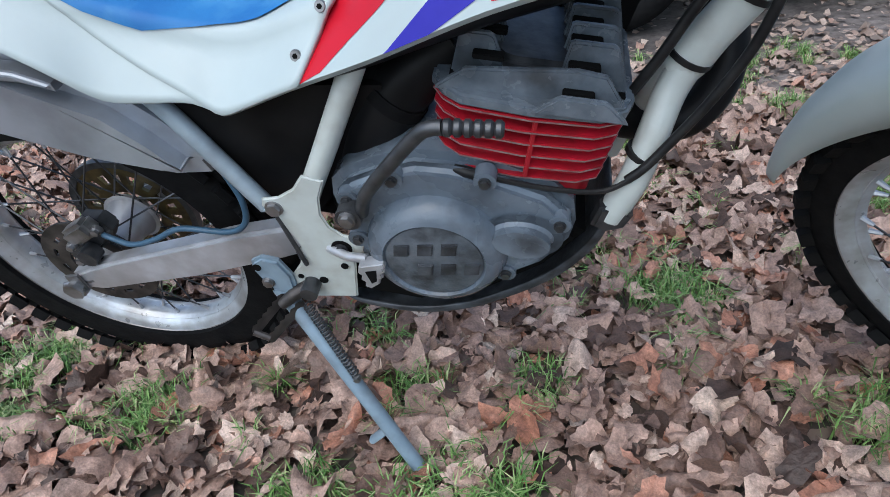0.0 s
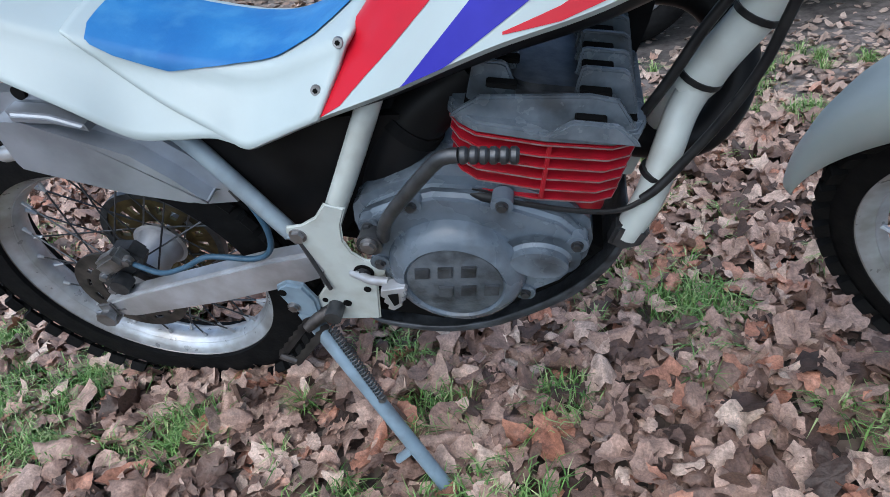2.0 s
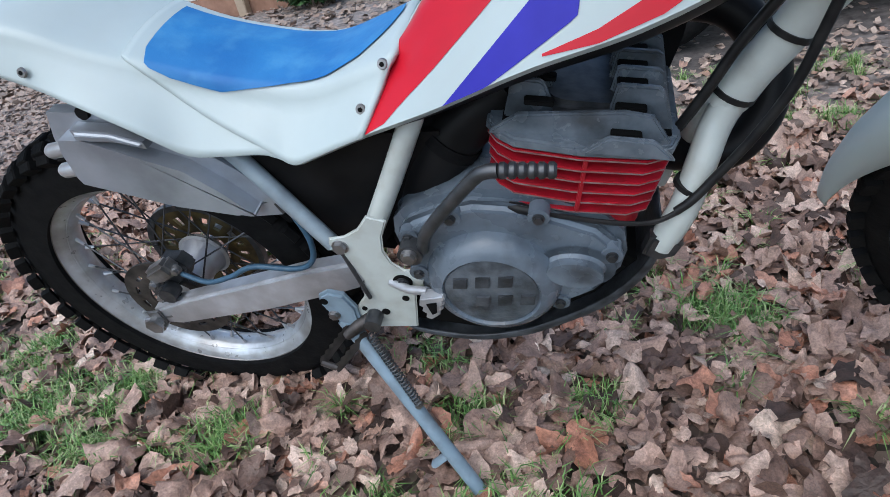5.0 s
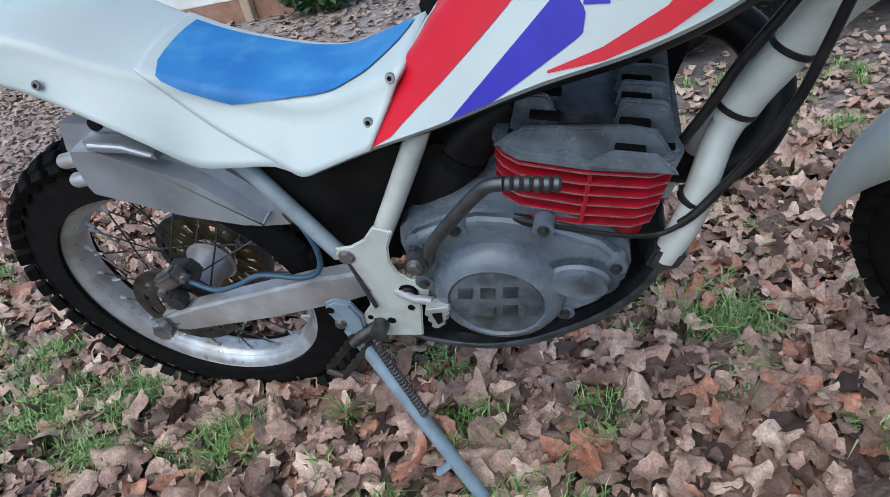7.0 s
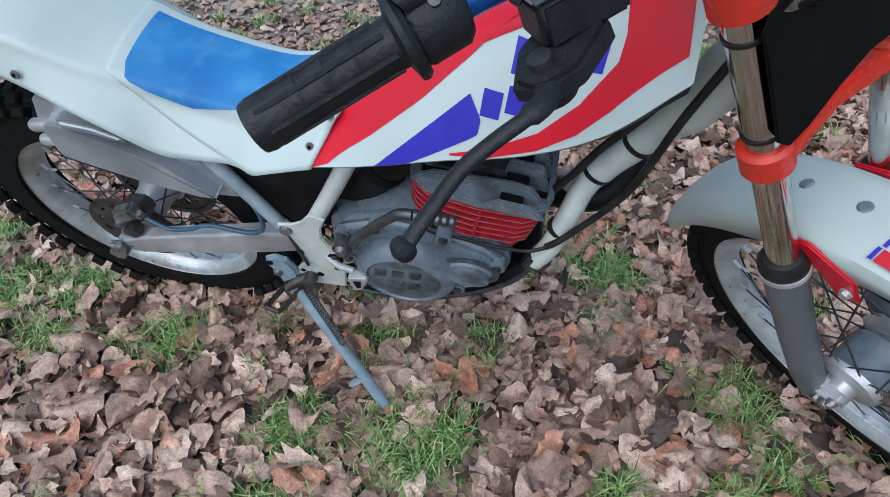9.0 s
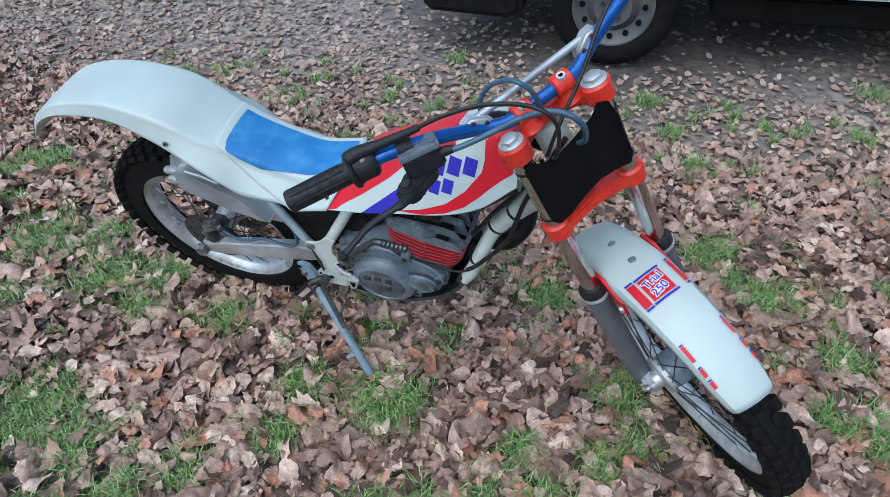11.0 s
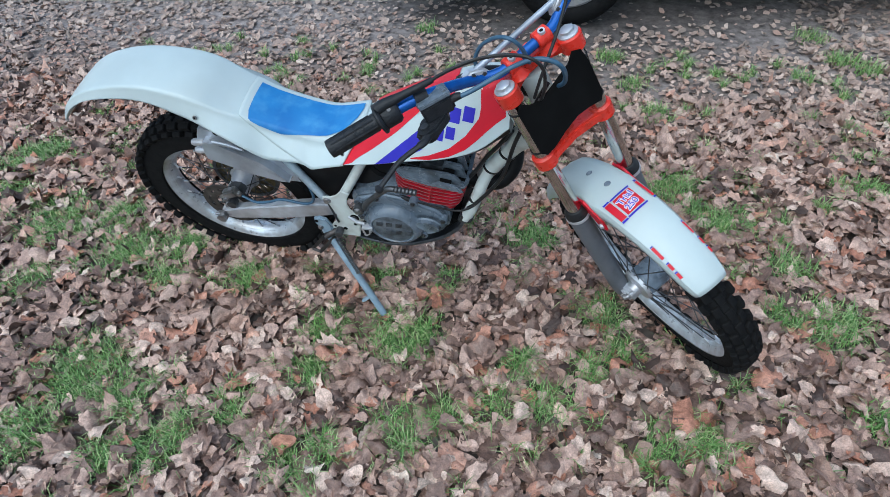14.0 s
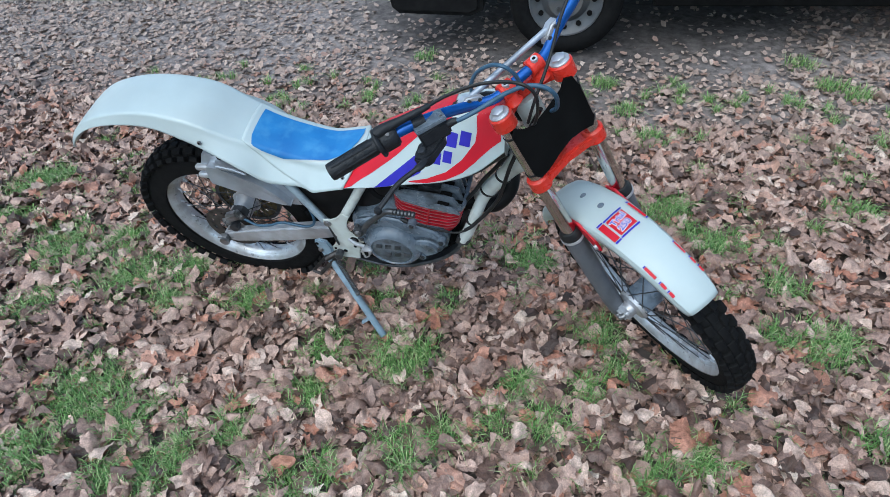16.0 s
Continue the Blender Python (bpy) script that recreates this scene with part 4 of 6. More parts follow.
plate = part("frame_plate", slab(bmesh.new(), ((0.408, 0.516), (0.412, 0.528), (0.434, 0.530), (0.456, 0.541), (0.474, 0.561), (0.498, 0.551), (0.484, 0.525), (0.478, 0.500), (0.482, 0.478), (0.495, 0.463), (0.512, 0.460), (0.520, 0.446), (0.512, 0.428), (0.500, 0.424), (0.480, 0.342), (0.415, 0.342), (0.404, 0.352), (0.383, 0.338), (0.376, 0.346), (0.396, 0.384), (0.420, 0.412), (0.432, 0.446), (0.424, 0.480)), -0.1515, -0.1465, 0.0022, seg=3), M_FRAME, bike, "cream painted frame side plate with chipped edges")
# Black discs drawn where the plate has holes, for the shade inside them.
for p, r in (((0.487, -0.152, 0.442), 0.0135), ((0.443, -0.152, 0.380), 0.006), ((0.481, -0.152, 0.408), 0.005), ((0.413, -0.152, 0.388), 0.004), ((0.397, -0.152, 0.372), 0.004)):
    part("hole_shade", rod(p, (p[0], p[1] - 0.0016, p[2]), r, 16), M_PLATE, plate)
bolt(plate, (0.487, -0.153, 0.442), (0, -1, 0), 0.007, 0.006, M_DARKSTEEL)
part("brake_rod", rod((0.420, -0.150, 0.505), (0.432, -0.156, 0.415), 0.003, 8), M_DARKSTEEL, bike, "thin steel brake rod")
part("return_spring", tube(bmesh.new(), [(0.424 + 0.006 * math.cos(a * 0.9), -0.142 + 0.006 * math.sin(a * 0.9), 0.43 - 0.05 * a / 60) for a in range(60)], 0.0014, 5), M_DARKSTEEL, bike)

bracket = part("stand_bracket", slab(bmesh.new(), ((0.352, 0.408), (0.356, 0.424), (0.372, 0.432), (0.395, 0.424), (0.404, 0.395), (0.398, 0.352), (0.375, 0.345), (0.358, 0.385)), -0.160, -0.148, 0.004), M_STANDGREY, bike, "blue-grey stand bracket")
bolt(bracket, (0.367, -0.160, 0.385), (0, -1, 0), 0.007, 0.006)
# Black disc again in place of a hole's dark inside.
part("hole_shade", rod((0.362, -0.160, 0.415), (0.362, -0.1615, 0.415), 0.006, 12), M_PLATE, bracket)
S0, S1 = Vector((0.386, -0.160, 0.335)), Vector((0.540, -0.280, 0.072))
stand = part("side_stand", tube(bmesh.new(), (S0 + (S0 - S1) * 0.1, S0, S0.lerp(S1, 0.5), S0.lerp(S1, 0.97), S1), (0.013, 0.0125, 0.0115, 0.0115, 0.010), 14), M_STANDGREY, bike, "blue-grey painted tubular side stand")
q = S0.lerp(S1, 0.72)
part("tab", tube(bmesh.new(), (q, q + Vector((-0.030, -0.010, -0.022)), q + Vector((-0.034, -0.012, -0.025))), (0.008, 0.008, 0.004), 10, flat=0.6), M_STANDGREY, stand)
part("foot", tube(bmesh.new(), (S1 + Vector((-0.012, 0, -0.002)), S1 + Vector((0.014, 0, 0.004))), 0.009, 10, flat=0.7), M_STANDGREY, stand)
a0, a1 = Vector((0.408, -0.165, 0.342)), S0.lerp(S1, 0.40) + Vector((0.016, -0.006, 0.008))
coil = []
for i in range(221):
    t = i / 220
    p = a0.lerp(a1, t)
    w = t * 2 * math.pi * 22
    coil.append(p + Vector((0.006 * math.cos(w), 0.006 * math.sin(w), 0.003 * math.cos(w))))
part("stand_spring", tube(bmesh.new(), coil, 0.0013, 5), M_DARKSTEEL, stand, "oily coil spring")
bolt(stand, a1 + Vector((0, -0.002, -0.004)), (0, -1, 0), 0.005, 0.005)

# foot peg: an open toothed steel frame
peg = part("foot_peg", tube(bmesh.new(), ((0.425, -0.150, 0.372), (0.395, -0.163, 0.360), (0.376, -0.172, 0.350)), (0.010, 0.010, 0.008), 10), M_RUST, bike, "rusty toothed foot peg")
for k, (dx, dz) in enumerate(((-0.012, 0.008), (0.018, -0.016))):
    bm = bmesh.new()
    a, b = Vector((0.388 + dx * 0.7, -0.163, 0.352 + dz * 0.7)), Vector((0.350 + dx * 0.6, -0.208, 0.330 + dz * 0.7))
    d = (b - a)
    pts = []
    for i in range(13):
        p = a + d * i / 12
        pts.append((p, 0.009 if i % 2 else 0.003))
    n0 = Vector((0.3, 0.25, 0.0)).normalized() * 0.003
    lo = [[bm.verts.new(p + n0 * s + Vector((0, 0, -0.008))) for s in (1, -1)] for p, h in pts]
    hi = [[bm.verts.new(p + n0 * s + Vector((0, 0, h))) for s in (1, -1)] for p, h in pts]
    for i in range(12):
        bm.faces.new((lo[i][0], lo[i + 1][0], hi[i + 1][0], hi[i][0]))
        bm.faces.new((lo[i][1], lo[i + 1][1], hi[i + 1][1], hi[i][1]))
        bm.faces.new((hi[i][0], hi[i + 1][0], hi[i + 1][1], hi[i][1]))
        bm.faces.new((lo[i][0], lo[i + 1][0], lo[i + 1][1], lo[i][1]))
    bm.faces.new((lo[0][0], hi[0][0], hi[0][1], lo[0][1]))
    bm.faces.new((lo[12][0], hi[12][0], hi[12][1], lo[12][1]))
    part("toothed_side", bm, M_RUST, peg, smooth=False)
part("end_piece", rod((0.341, -0.208, 0.335), (0.360, -0.208, 0.321), 0.005, 8), M_RUST, peg)
part("pivot", rod((0.425, -0.148, 0.374), (0.425, -0.175, 0.374), 0.012, 14), M_DARKSTEEL, peg)

pedal = part("brake_pedal", tube(bmesh.new(), ((0.470, -0.150, 0.440), (0.50, -0.168, 0.444), (0.528, -0.175, 0.448)), 0.006, 10), M_ALU, bike, "alloy brake pedal with serrated tip")
part("serrated_tip", slab(bmesh.new(), ((0.520, 0.449), (0.552, 0.454), (0.553, 0.447), (0.549, 0.444), (0.550, 0.438), (0.545, 0.435), (0.546, 0.428), (0.540, 0.425), (0.539, 0.417), (0.526, 0.408), (0.519, 0.412), (0.522, 0.420), (0.517, 0.425), (0.521, 0.432), (0.516, 0.437)), -0.190, -0.172, 0.0015), M_ALU, pedal)
part("slot", slab(bmesh.new(), ((0.527, 0.441), (0.541, 0.443), (0.537, 0.424), (0.530, 0.420)), -0.1915, -0.188), M_PLATE, pedal)

part("airbox", slab(bmesh.new(), ((0.27, 0.63), (0.33, 0.668), (0.50, 0.668), (0.60, 0.66), (0.60, 0.60), (0.53, 0.52), (0.46, 0.44), (0.389, 0.46), (0.35, 0.53)), -0.108, 0.045, 0.02, seg=3), M_BLACK, bike, "black plastic airbox")
duct = part("intake_duct", tube(bmesh.new(), smooth_path(((0.655, -0.06, 0.66), (0.605, -0.075, 0.632), (0.56, -0.085, 0.585), (0.525, -0.085, 0.52), (0.50, -0.08, 0.46)), 5), 0.036, 20), M_BLACK, bike, "black rubber intake duct")
part("clamp_band", tube(bmesh.new(), ((0.588, -0.08, 0.617), (0.578, -0.082, 0.606)), 0.0385, 20), M_RUBBER, duct)

# ---- engine ----
ENGINE = ((0.497, 0.520), (0.503, 0.545), (0.520, 0.560), (0.56, 0.574), (0.605, 0.582), (0.645, 0.575), (0.70, 0.555), (0.752, 0.527), (0.772, 0.500), (0.774, 0.470), (0.765, 0.440), (0.737, 0.408), (0.70, 0.388), (0.652, 0.372), (0.593, 0.352), (0.535, 0.375), (0.505, 0.43))
crank = part("crankcase", slab(bmesh.new(), ENGINE, -0.150, 0.06, 0.012, seg=4), M_ENGINE, bike, "grey painted engine crankcase")
part("side_cover", slab(bmesh.new(), [(0.645 + (x - 0.645) * 0.94, 0.47 + (z - 0.47) * 0.93) for x, z in ENGINE], -0.160, -0.140, 0.010, seg=3), M_ENGINE, crank)
cover = part("clutch_cover", lathe(bmesh.new(), [(0.086, -0.012), (0.085, 0.008), (0.081, 0.018), (0.074, 0.027), (0.066, 0.032), (0.0610, 0.033), (0.0595, 0.030), (0.0585, 0.0280), (0.02, 0.0280)], 64, pose(0.612, -0.152, 0.449, 180, 0, 0)), M_ENGINE, bike, "round grey clutch cover")
part("cover_disc", lathe(bmesh.new(), [(0.0575, 0.026), (0.0575, 0.0298), (0.0555, 0.0306), (0.01, 0.0308), (0.0005, 0.0308)], 56, pose(0.612, -0.152, 0.449, 180, 0, 0)), M_DISC, cover, "scuffed dark cover disc")
part("bulge", slab(bmesh.new(), [(0.714 + 0.046 * math.cos(k * math.pi / 14) - 0.006 * math.sin(k * math.pi / 14), 0.470 + 0.035 * math.sin(k * math.pi / 14)) for k in range(28)], -0.178, -0.150, 0.014, seg=5), M_ENGINE, crank)
for x0, z0, st in ((0.566, 0.462, 0.028), (0.588, 0.428, 0.028)):
    for k in range(3):
        x = x0 + st * k
        part("raised_bar", slab(bmesh.new(), ((x, z0), (x + 0.004, z0 + 0.018), (x + 0.022, z0 + 0.018), (x + 0.018, z0)), -0.1858, -0.1820, 0.0010), M_SCUFFED, cover)
for p in ((0.524, -0.160, 0.533), (0.582, -0.160, 0.560), (0.682, -0.160, 0.552), (0.757, -0.160, 0.486), (0.520, -0.160, 0.470), (0.690, -0.160, 0.405)):
    boss = part("boss", rod((p[0], -0.145, p[2]), (p[0], -0.1635, p[2]), 0.0125, 16), M_ENGINE, crank)
    bolt(boss, (p[0], -0.1635, p[2]), (0, -1, 0), 0.0055, 0.006, M_DARKSTEEL)

kick = part("kick_starter", tube(bmesh.new(), smooth_path(((0.541, -0.172, 0.522), (0.556, -0.178, 0.555), (0.598, -0.182, 0.602), (0.630, -0.185, 0.634), (0.644, -0.187, 0.642), (0.656, -0.188, 0.643)), 5), 0.0078, 12), M_DARKSTEEL, bike, "dark steel kick starter with ribbed end")
part("pivot_boss", rod((0.526, -0.150, 0.520), (0.526, -0.182, 0.520), 0.0155, 18), M_DARKSTEEL, kick)
bolt(kick, (0.526, -0.184, 0.522), (0, -1, 0), 0.008, 0.006)
for k in range(6):
    x = 0.656 + 0.0095 * k
    part("rib", tube(bmesh.new(), ((x, -0.188, 0.643 - 0.001 * k), (x + 0.002, -0.188, 0.6428 - 0.001 * k), (x + 0.0065, -0.188, 0.6424 - 0.001 * k), (x + 0.0093, -0.188, 0.642 - 0.001 * k)), (0.0062, 0.0088, 0.0088, 0.0062), 12), M_DARKSTEEL, kick)

CYL = pose(0.727, -0.055, 0.585, 0, 13, 0)


def rounded(hx, hy, r, n=5):
    return [(sx * (hx - r) + r * math.cos(a0 + math.pi / 2 * i / n), sy * (hy - r) + r * math.sin(a0 + math.pi / 2 * i / n))
            for sx, sy, a0 in ((1, 1, 0), (-1, 1, math.pi / 2), (-1, -1, math.pi), (1, -1, 1.5 * math.pi)) for i in range(n + 1)]


def plate_h(bm, outline, z0, z1, m, bevel=0.0):
    a = [bm.verts.new(m @ Vector((x, y, z0))) for x, y in outline]
    b = [bm.verts.new(m @ Vector((x, y, z1))) for x, y in outline]
    bridge(bm, a, b)
    f = [bm.faces.new(a), bm.faces.new(b)]
    if bevel:
        bmesh.ops.recalc_face_normals(bm, faces=bm.faces)
        bmesh.ops.bevel(bm, geom=list({e for g in f for e in g.edges}), offset=bevel, segments=2, affect="EDGES")
    return bm


def fin_outline(k):
    """A fin whose right side bows out a little in the middle."""
    hx, hy = 0.0975 - 0.002 * (5 - k) * 0.6, 0.090 - 0.002 * (5 - k) * 0.6
    return [(x - 0.003, y) for x, y in ((-hx + 0.012, -hy + 0.012), (-hx + 0.03, -hy), (0.0, -hy - 0.006), (hx - 0.03, -hy - 0.002), (hx - 0.008, -hy + 0.010), (hx, -hy + 0.03), (hx, hy - 0.02), (hx - 0.02, hy), (-hx + 0.02, hy), (-hx, hy - 0.02), (-hx, -hy + 0.03))]


barrel = part("cylinder", plate_h(bmesh.new(), rounded(0.080, 0.076, 0.03), -0.075, 0.045, CYL), M_FINRED, bike, "red painted finned cylinder")
for k in range(6):
    z = -0.046 + 0.0155 * k
    part("fin", plate_h(bmesh.new(), fin_outline(k), z, z + 0.0036, CYL, 0.0008), M_FINRED, barrel)
    part("fin_edge", plate_h(bmesh.new(), [(x * 1.004, y * 1.004) for x, y in fin_outline(k)], z + 0.0008, z + 0.0026, CYL), M_FINEDGE, barrel)
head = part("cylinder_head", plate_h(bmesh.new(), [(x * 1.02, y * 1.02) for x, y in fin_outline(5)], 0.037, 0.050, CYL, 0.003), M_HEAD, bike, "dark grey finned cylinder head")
# Dark dome and black sheet put the shade between the fins into colour.
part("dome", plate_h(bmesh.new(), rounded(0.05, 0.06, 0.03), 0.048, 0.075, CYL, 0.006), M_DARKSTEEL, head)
part("fin_gap_shade", plate_h(bmesh.new(), [(x, y) for x, y in ((-0.086, -0.066), (0.086, -0.066), (0.086, 0.070), (-0.086, 0.070))], 0.0495, 0.0525, CYL), M_PLATE, head, "black sheet painting the shade between the fins")
HEAD_FINS = [(-0.0975, -0.004, 0.088, 0.020), (-0.0770, -0.092, 0.091, 0.036)]
for k in range(6):
    HEAD_FINS += [(-0.053 + 0.0255 * k, -0.086, -0.026, 0.050 + 0.004 * min(k, 3)), (-0.053 + 0.0255 * k, 0.018, 0.090, 0.052 + 0.005 * min(k, 3))]
for y, x0, x1, h in HEAD_FINS:
    back = 0.022 if y < -0.09 else 0.006
    out = ((x0, 0.045), (x0 + back, 0.044 + h), (x0 + back + 0.004, 0.046 + h), (x1 - 0.026, 0.046 + h), (x1 - 0.020, 0.043 + h), (x1 - 0.004, 0.045 + h * 0.25), (x1, 0.045))
    if y == -0.0770:
        out = ((-0.098, 0.045), (-0.096, 0.050), (-0.070, 0.071), (0.034, 0.083), (0.062, 0.080), (0.084, 0.052), (0.086, 0.045))
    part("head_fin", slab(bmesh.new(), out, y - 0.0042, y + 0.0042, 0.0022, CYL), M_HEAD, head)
for k, y in enumerate((-0.088, -0.067, -0.040, -0.0145, 0.011)):
    for x in ((0.038,) if k == 0 else (0.040, -0.050)):
        part("rubber_block", block(bmesh.new(), (0.030, 0.011, 0.006), CYL @ pose(x, y, 0.045 + (0.018, 0.035, 0.047, 0.052, 0.057)[k]), 0.001), M_PLATE, head)
part("fin_rib", block(bmesh.new(), (0.005, 0.006, 0.074), CYL @ pose(0.004, -0.091, -0.004), 0.0015), M_FINRED, barrel)
part("ignition_wire", tube(bmesh.new(), smooth_path(((0.650, -0.146, 0.558), (0.69, -0.150, 0.546), (0.75, -0.150, 0.528), (0.80, -0.147, 0.520), (0.830, -0.143, 0.531))), 0.0030, 8), M_CABLE, bike, "thin black wire")
part("wire_sleeve", tube(bmesh.new(), ((0.648, -0.146, 0.559), (0.660, -0.148, 0.555), (0.680, -0.150, 0.549)), (0.005, 0.007, 0.006), 10), M_CABLE, bike)


def skid_plate():
    prof = smooth_path(((0.440, 0, 0.338), (0.467, 0, 0.306), (0.51, 0, 0.290), (0.56, 0, 0.282), (0.61, 0, 0.288), (0.656, 0, 0.304), (0.738, 0, 0.352), (0.79, 0, 0.408), (0.815, 0, 0.462)), 4)
    bm = bmesh.new()
    rows = []
    for p in prof:
        rows.append([bm.verts.new((p.x + dx, y, p.z + dz)) for y, dx, dz in ((-0.138, -0.004, 0.018), (-0.134, 0, 0.003), (-0.125, 0.002, 0), (-0.05, 0.002, -0.002), (0.02, 0.002, 0), (0.03, 0, 0.003), (0.034, -0.004, 0.018))])
    for a, b in zip(rows, rows[1:]):
        for i in range(len(a) - 1):
            bm.faces.new((a[i], a[i + 1], b[i + 1], b[i]))
    return solid(part("skid_plate", bm, M_SCUFFED, bike, "dark grey curved skid plate under the engine"), 0.004)


skid_plate()
part("lower_cradle", slab(bmesh.new(), ((0.45, 0.33), (0.56, 0.30), (0.65, 0.32), (0.73, 0.37), (0.785, 0.43), (0.76, 0.45), (0.65, 0.42), (0.5, 0.42)), -0.128, 0.02, 0.01), M_PLATE, bike, "black engine cradle")

# ---- steering head, front frame ----
STEER_UP = Vector((-0.422, 0.0018, 1.0)).normalized()
STEER = 45.3


def steering_frame():
    """u from right to left fork leg, v ahead, w up along the fork; origin between the fork caps."""
    y0 = Vector((0, 1, 0))
    y0 = (y0 - STEER_UP * y0.dot(STEER_UP)).normalized()
    u = Matrix.Rotation(radians(-STEER), 3, STEER_UP) @ y0
    v = u.cross(STEER_UP)
    m = Matrix((u, v, STEER_UP)).transposed().to_4x4()
    return Matrix.Translation((1.0016, -0.1265, 1.0191)) @ m


SF = steering_frame()


def sf(u, v, w):
    return SF @ Vector((u, v, w))


AXLE = (0, 0.0536, -0.7438)
HALF = 0.0815
top, low = sf(0, -0.055, -0.045), sf(0, -0.055, -0.225)
part("head_tube", rod(top, low, 0.029, 24), M_FRAME, bike, "cream painted steering head")
# Frame tube coloured black, so the shade under the tank is in its colour.
part("backbone", tube(bmesh.new(), smooth_path((sf(0, -0.06, -0.10), (0.90, -0.078, 0.93), (0.78, -0.062, 0.85), (0.62, -0.05, 0.70)), 4), 0.024, 14), M_BLACK, bike)
down = part("down_tube", tube(bmesh.new(), smooth_path((sf(0, -0.062, -0.16), (0.980, -0.084, 0.775), (0.933, -0.080, 0.700), (0.902, -0.077, 0.655), (0.876, -0.075, 0.615)), 4), (0.034,) * 3 + (0.031,) * 3 + (0.024, 0.0215) + (0.0205,) * 5 + (0.021, 0.022, 0.022, 0.020), 16), M_FRAME, bike, "cream painted down tube that forks in two")
for y in (-0.128, -0.01):
    part("fork_of_tube", tube(bmesh.new(), smooth_path(((0.895, -0.078, 0.645), (0.870, -0.086 if y < -0.05 else -0.066, 0.602), (0.853, (y - 0.09) / 2, 0.565), (0.835, y, 0.520), (0.812, y, 0.467)), 4), 0.0165, 14), M_FRAME, down)
part("tube_foot", slab(bmesh.new(), ((0.790, 0.462), (0.800, 0.488), (0.822, 0.492), (0.836, 0.474), (0.826, 0.455), (0.806, 0.450)), -0.142, -0.120, 0.004), M_DARKSTEEL, down, "dark engine mount at the foot of the tube")
for t, (x, z) in enumerate(((0.928, 0.692), (0.885, 0.630), (0.8425, 0.546))):
    c = Vector((x, (-0.080, -0.076, -0.118)[t], z))
    d = Vector((0.45, 0.0, 0.9))
    part("cable_tie", tube(bmesh.new(), (c - d.normalized() * 0.003, c + d.normalized() * 0.003), (0.0225, 0.0235, 0.0185)[t], 16), M_CABLE, bike, "black cable tie")
part("front_cable", tube(bmesh.new(), smooth_path((sf(0.0, 0.0, -0.06), (1.00, -0.125, 0.90), (0.960, -0.135, 0.80), (0.9385, -0.135, 0.720), (0.923, -0.135, 0.668), (0.896, -0.135, 0.616), (0.864, -0.137, 0.570), (0.842, -0.142, 0.545), (0.826, -0.144, 0.532))), 0.0050, 10), M_CABLE, bike, "thick black cable beside the frame")
part("side_cable", tube(bmesh.new(), smooth_path(((0.945, -0.098, 0.79), (0.915, -0.098, 0.742), (0.882, -0.098, 0.695), (0.856, -0.100, 0.650), (0.836, -0.100, 0.618), (0.820, -0.092, 0.588))), 0.0055, 10), M_CABLE, bike)
part("exhaust_pipe", tube(bmesh.new(), smooth_path(((0.80, -0.055, 0.555), (0.845, -0.052, 0.540), (0.895, -0.045, 0.535), (0.930, -0.02, 0.570), (0.930, 0.01, 0.62), (0.89, 0.04, 0.665), (0.80, 0.055, 0.68)), 6), 0.023, 18), M_BLACK, bike, "black exhaust pipe curling round the down tube")
part("radius_cowl", slab(bmesh.new(), ((0.74, 0.64), (0.79, 0.70), (0.86, 0.70), (0.845, 0.64), (0.83, 0.60)), 0.02, 0.05, 0.006), M_BLACK, bike, "black frame gusset under the tank")

# ---- fork, wheel, mudguard ----
front = make_wheel("front_wheel", bike, SF @ Matrix.Translation(AXLE) @ Matrix.Rotation(radians(-90), 4, "Z"), 0.331, 0.277, 0.052, 0.078, "spoked front wheel with a knobbly tyre")
part("brake_drum", lathe(bmesh.new(), [(0.022, -0.05), (0.040, -0.045), (0.043, -0.03), (0.043, 0.02), (0.034, 0.03), (0.022, 0.035)], 36, SF @ Matrix.Translation(AXLE) @ Matrix.Rotation(radians(-90), 4, "Z")), M_ENGINE, front, "dark grey front hub")
part("front_axle", rod(sf(-0.105, AXLE[1], AXLE[2]), sf(0.105, AXLE[1], AXLE[2]), 0.008, 12), M_STEEL, bike, "steel front axle")
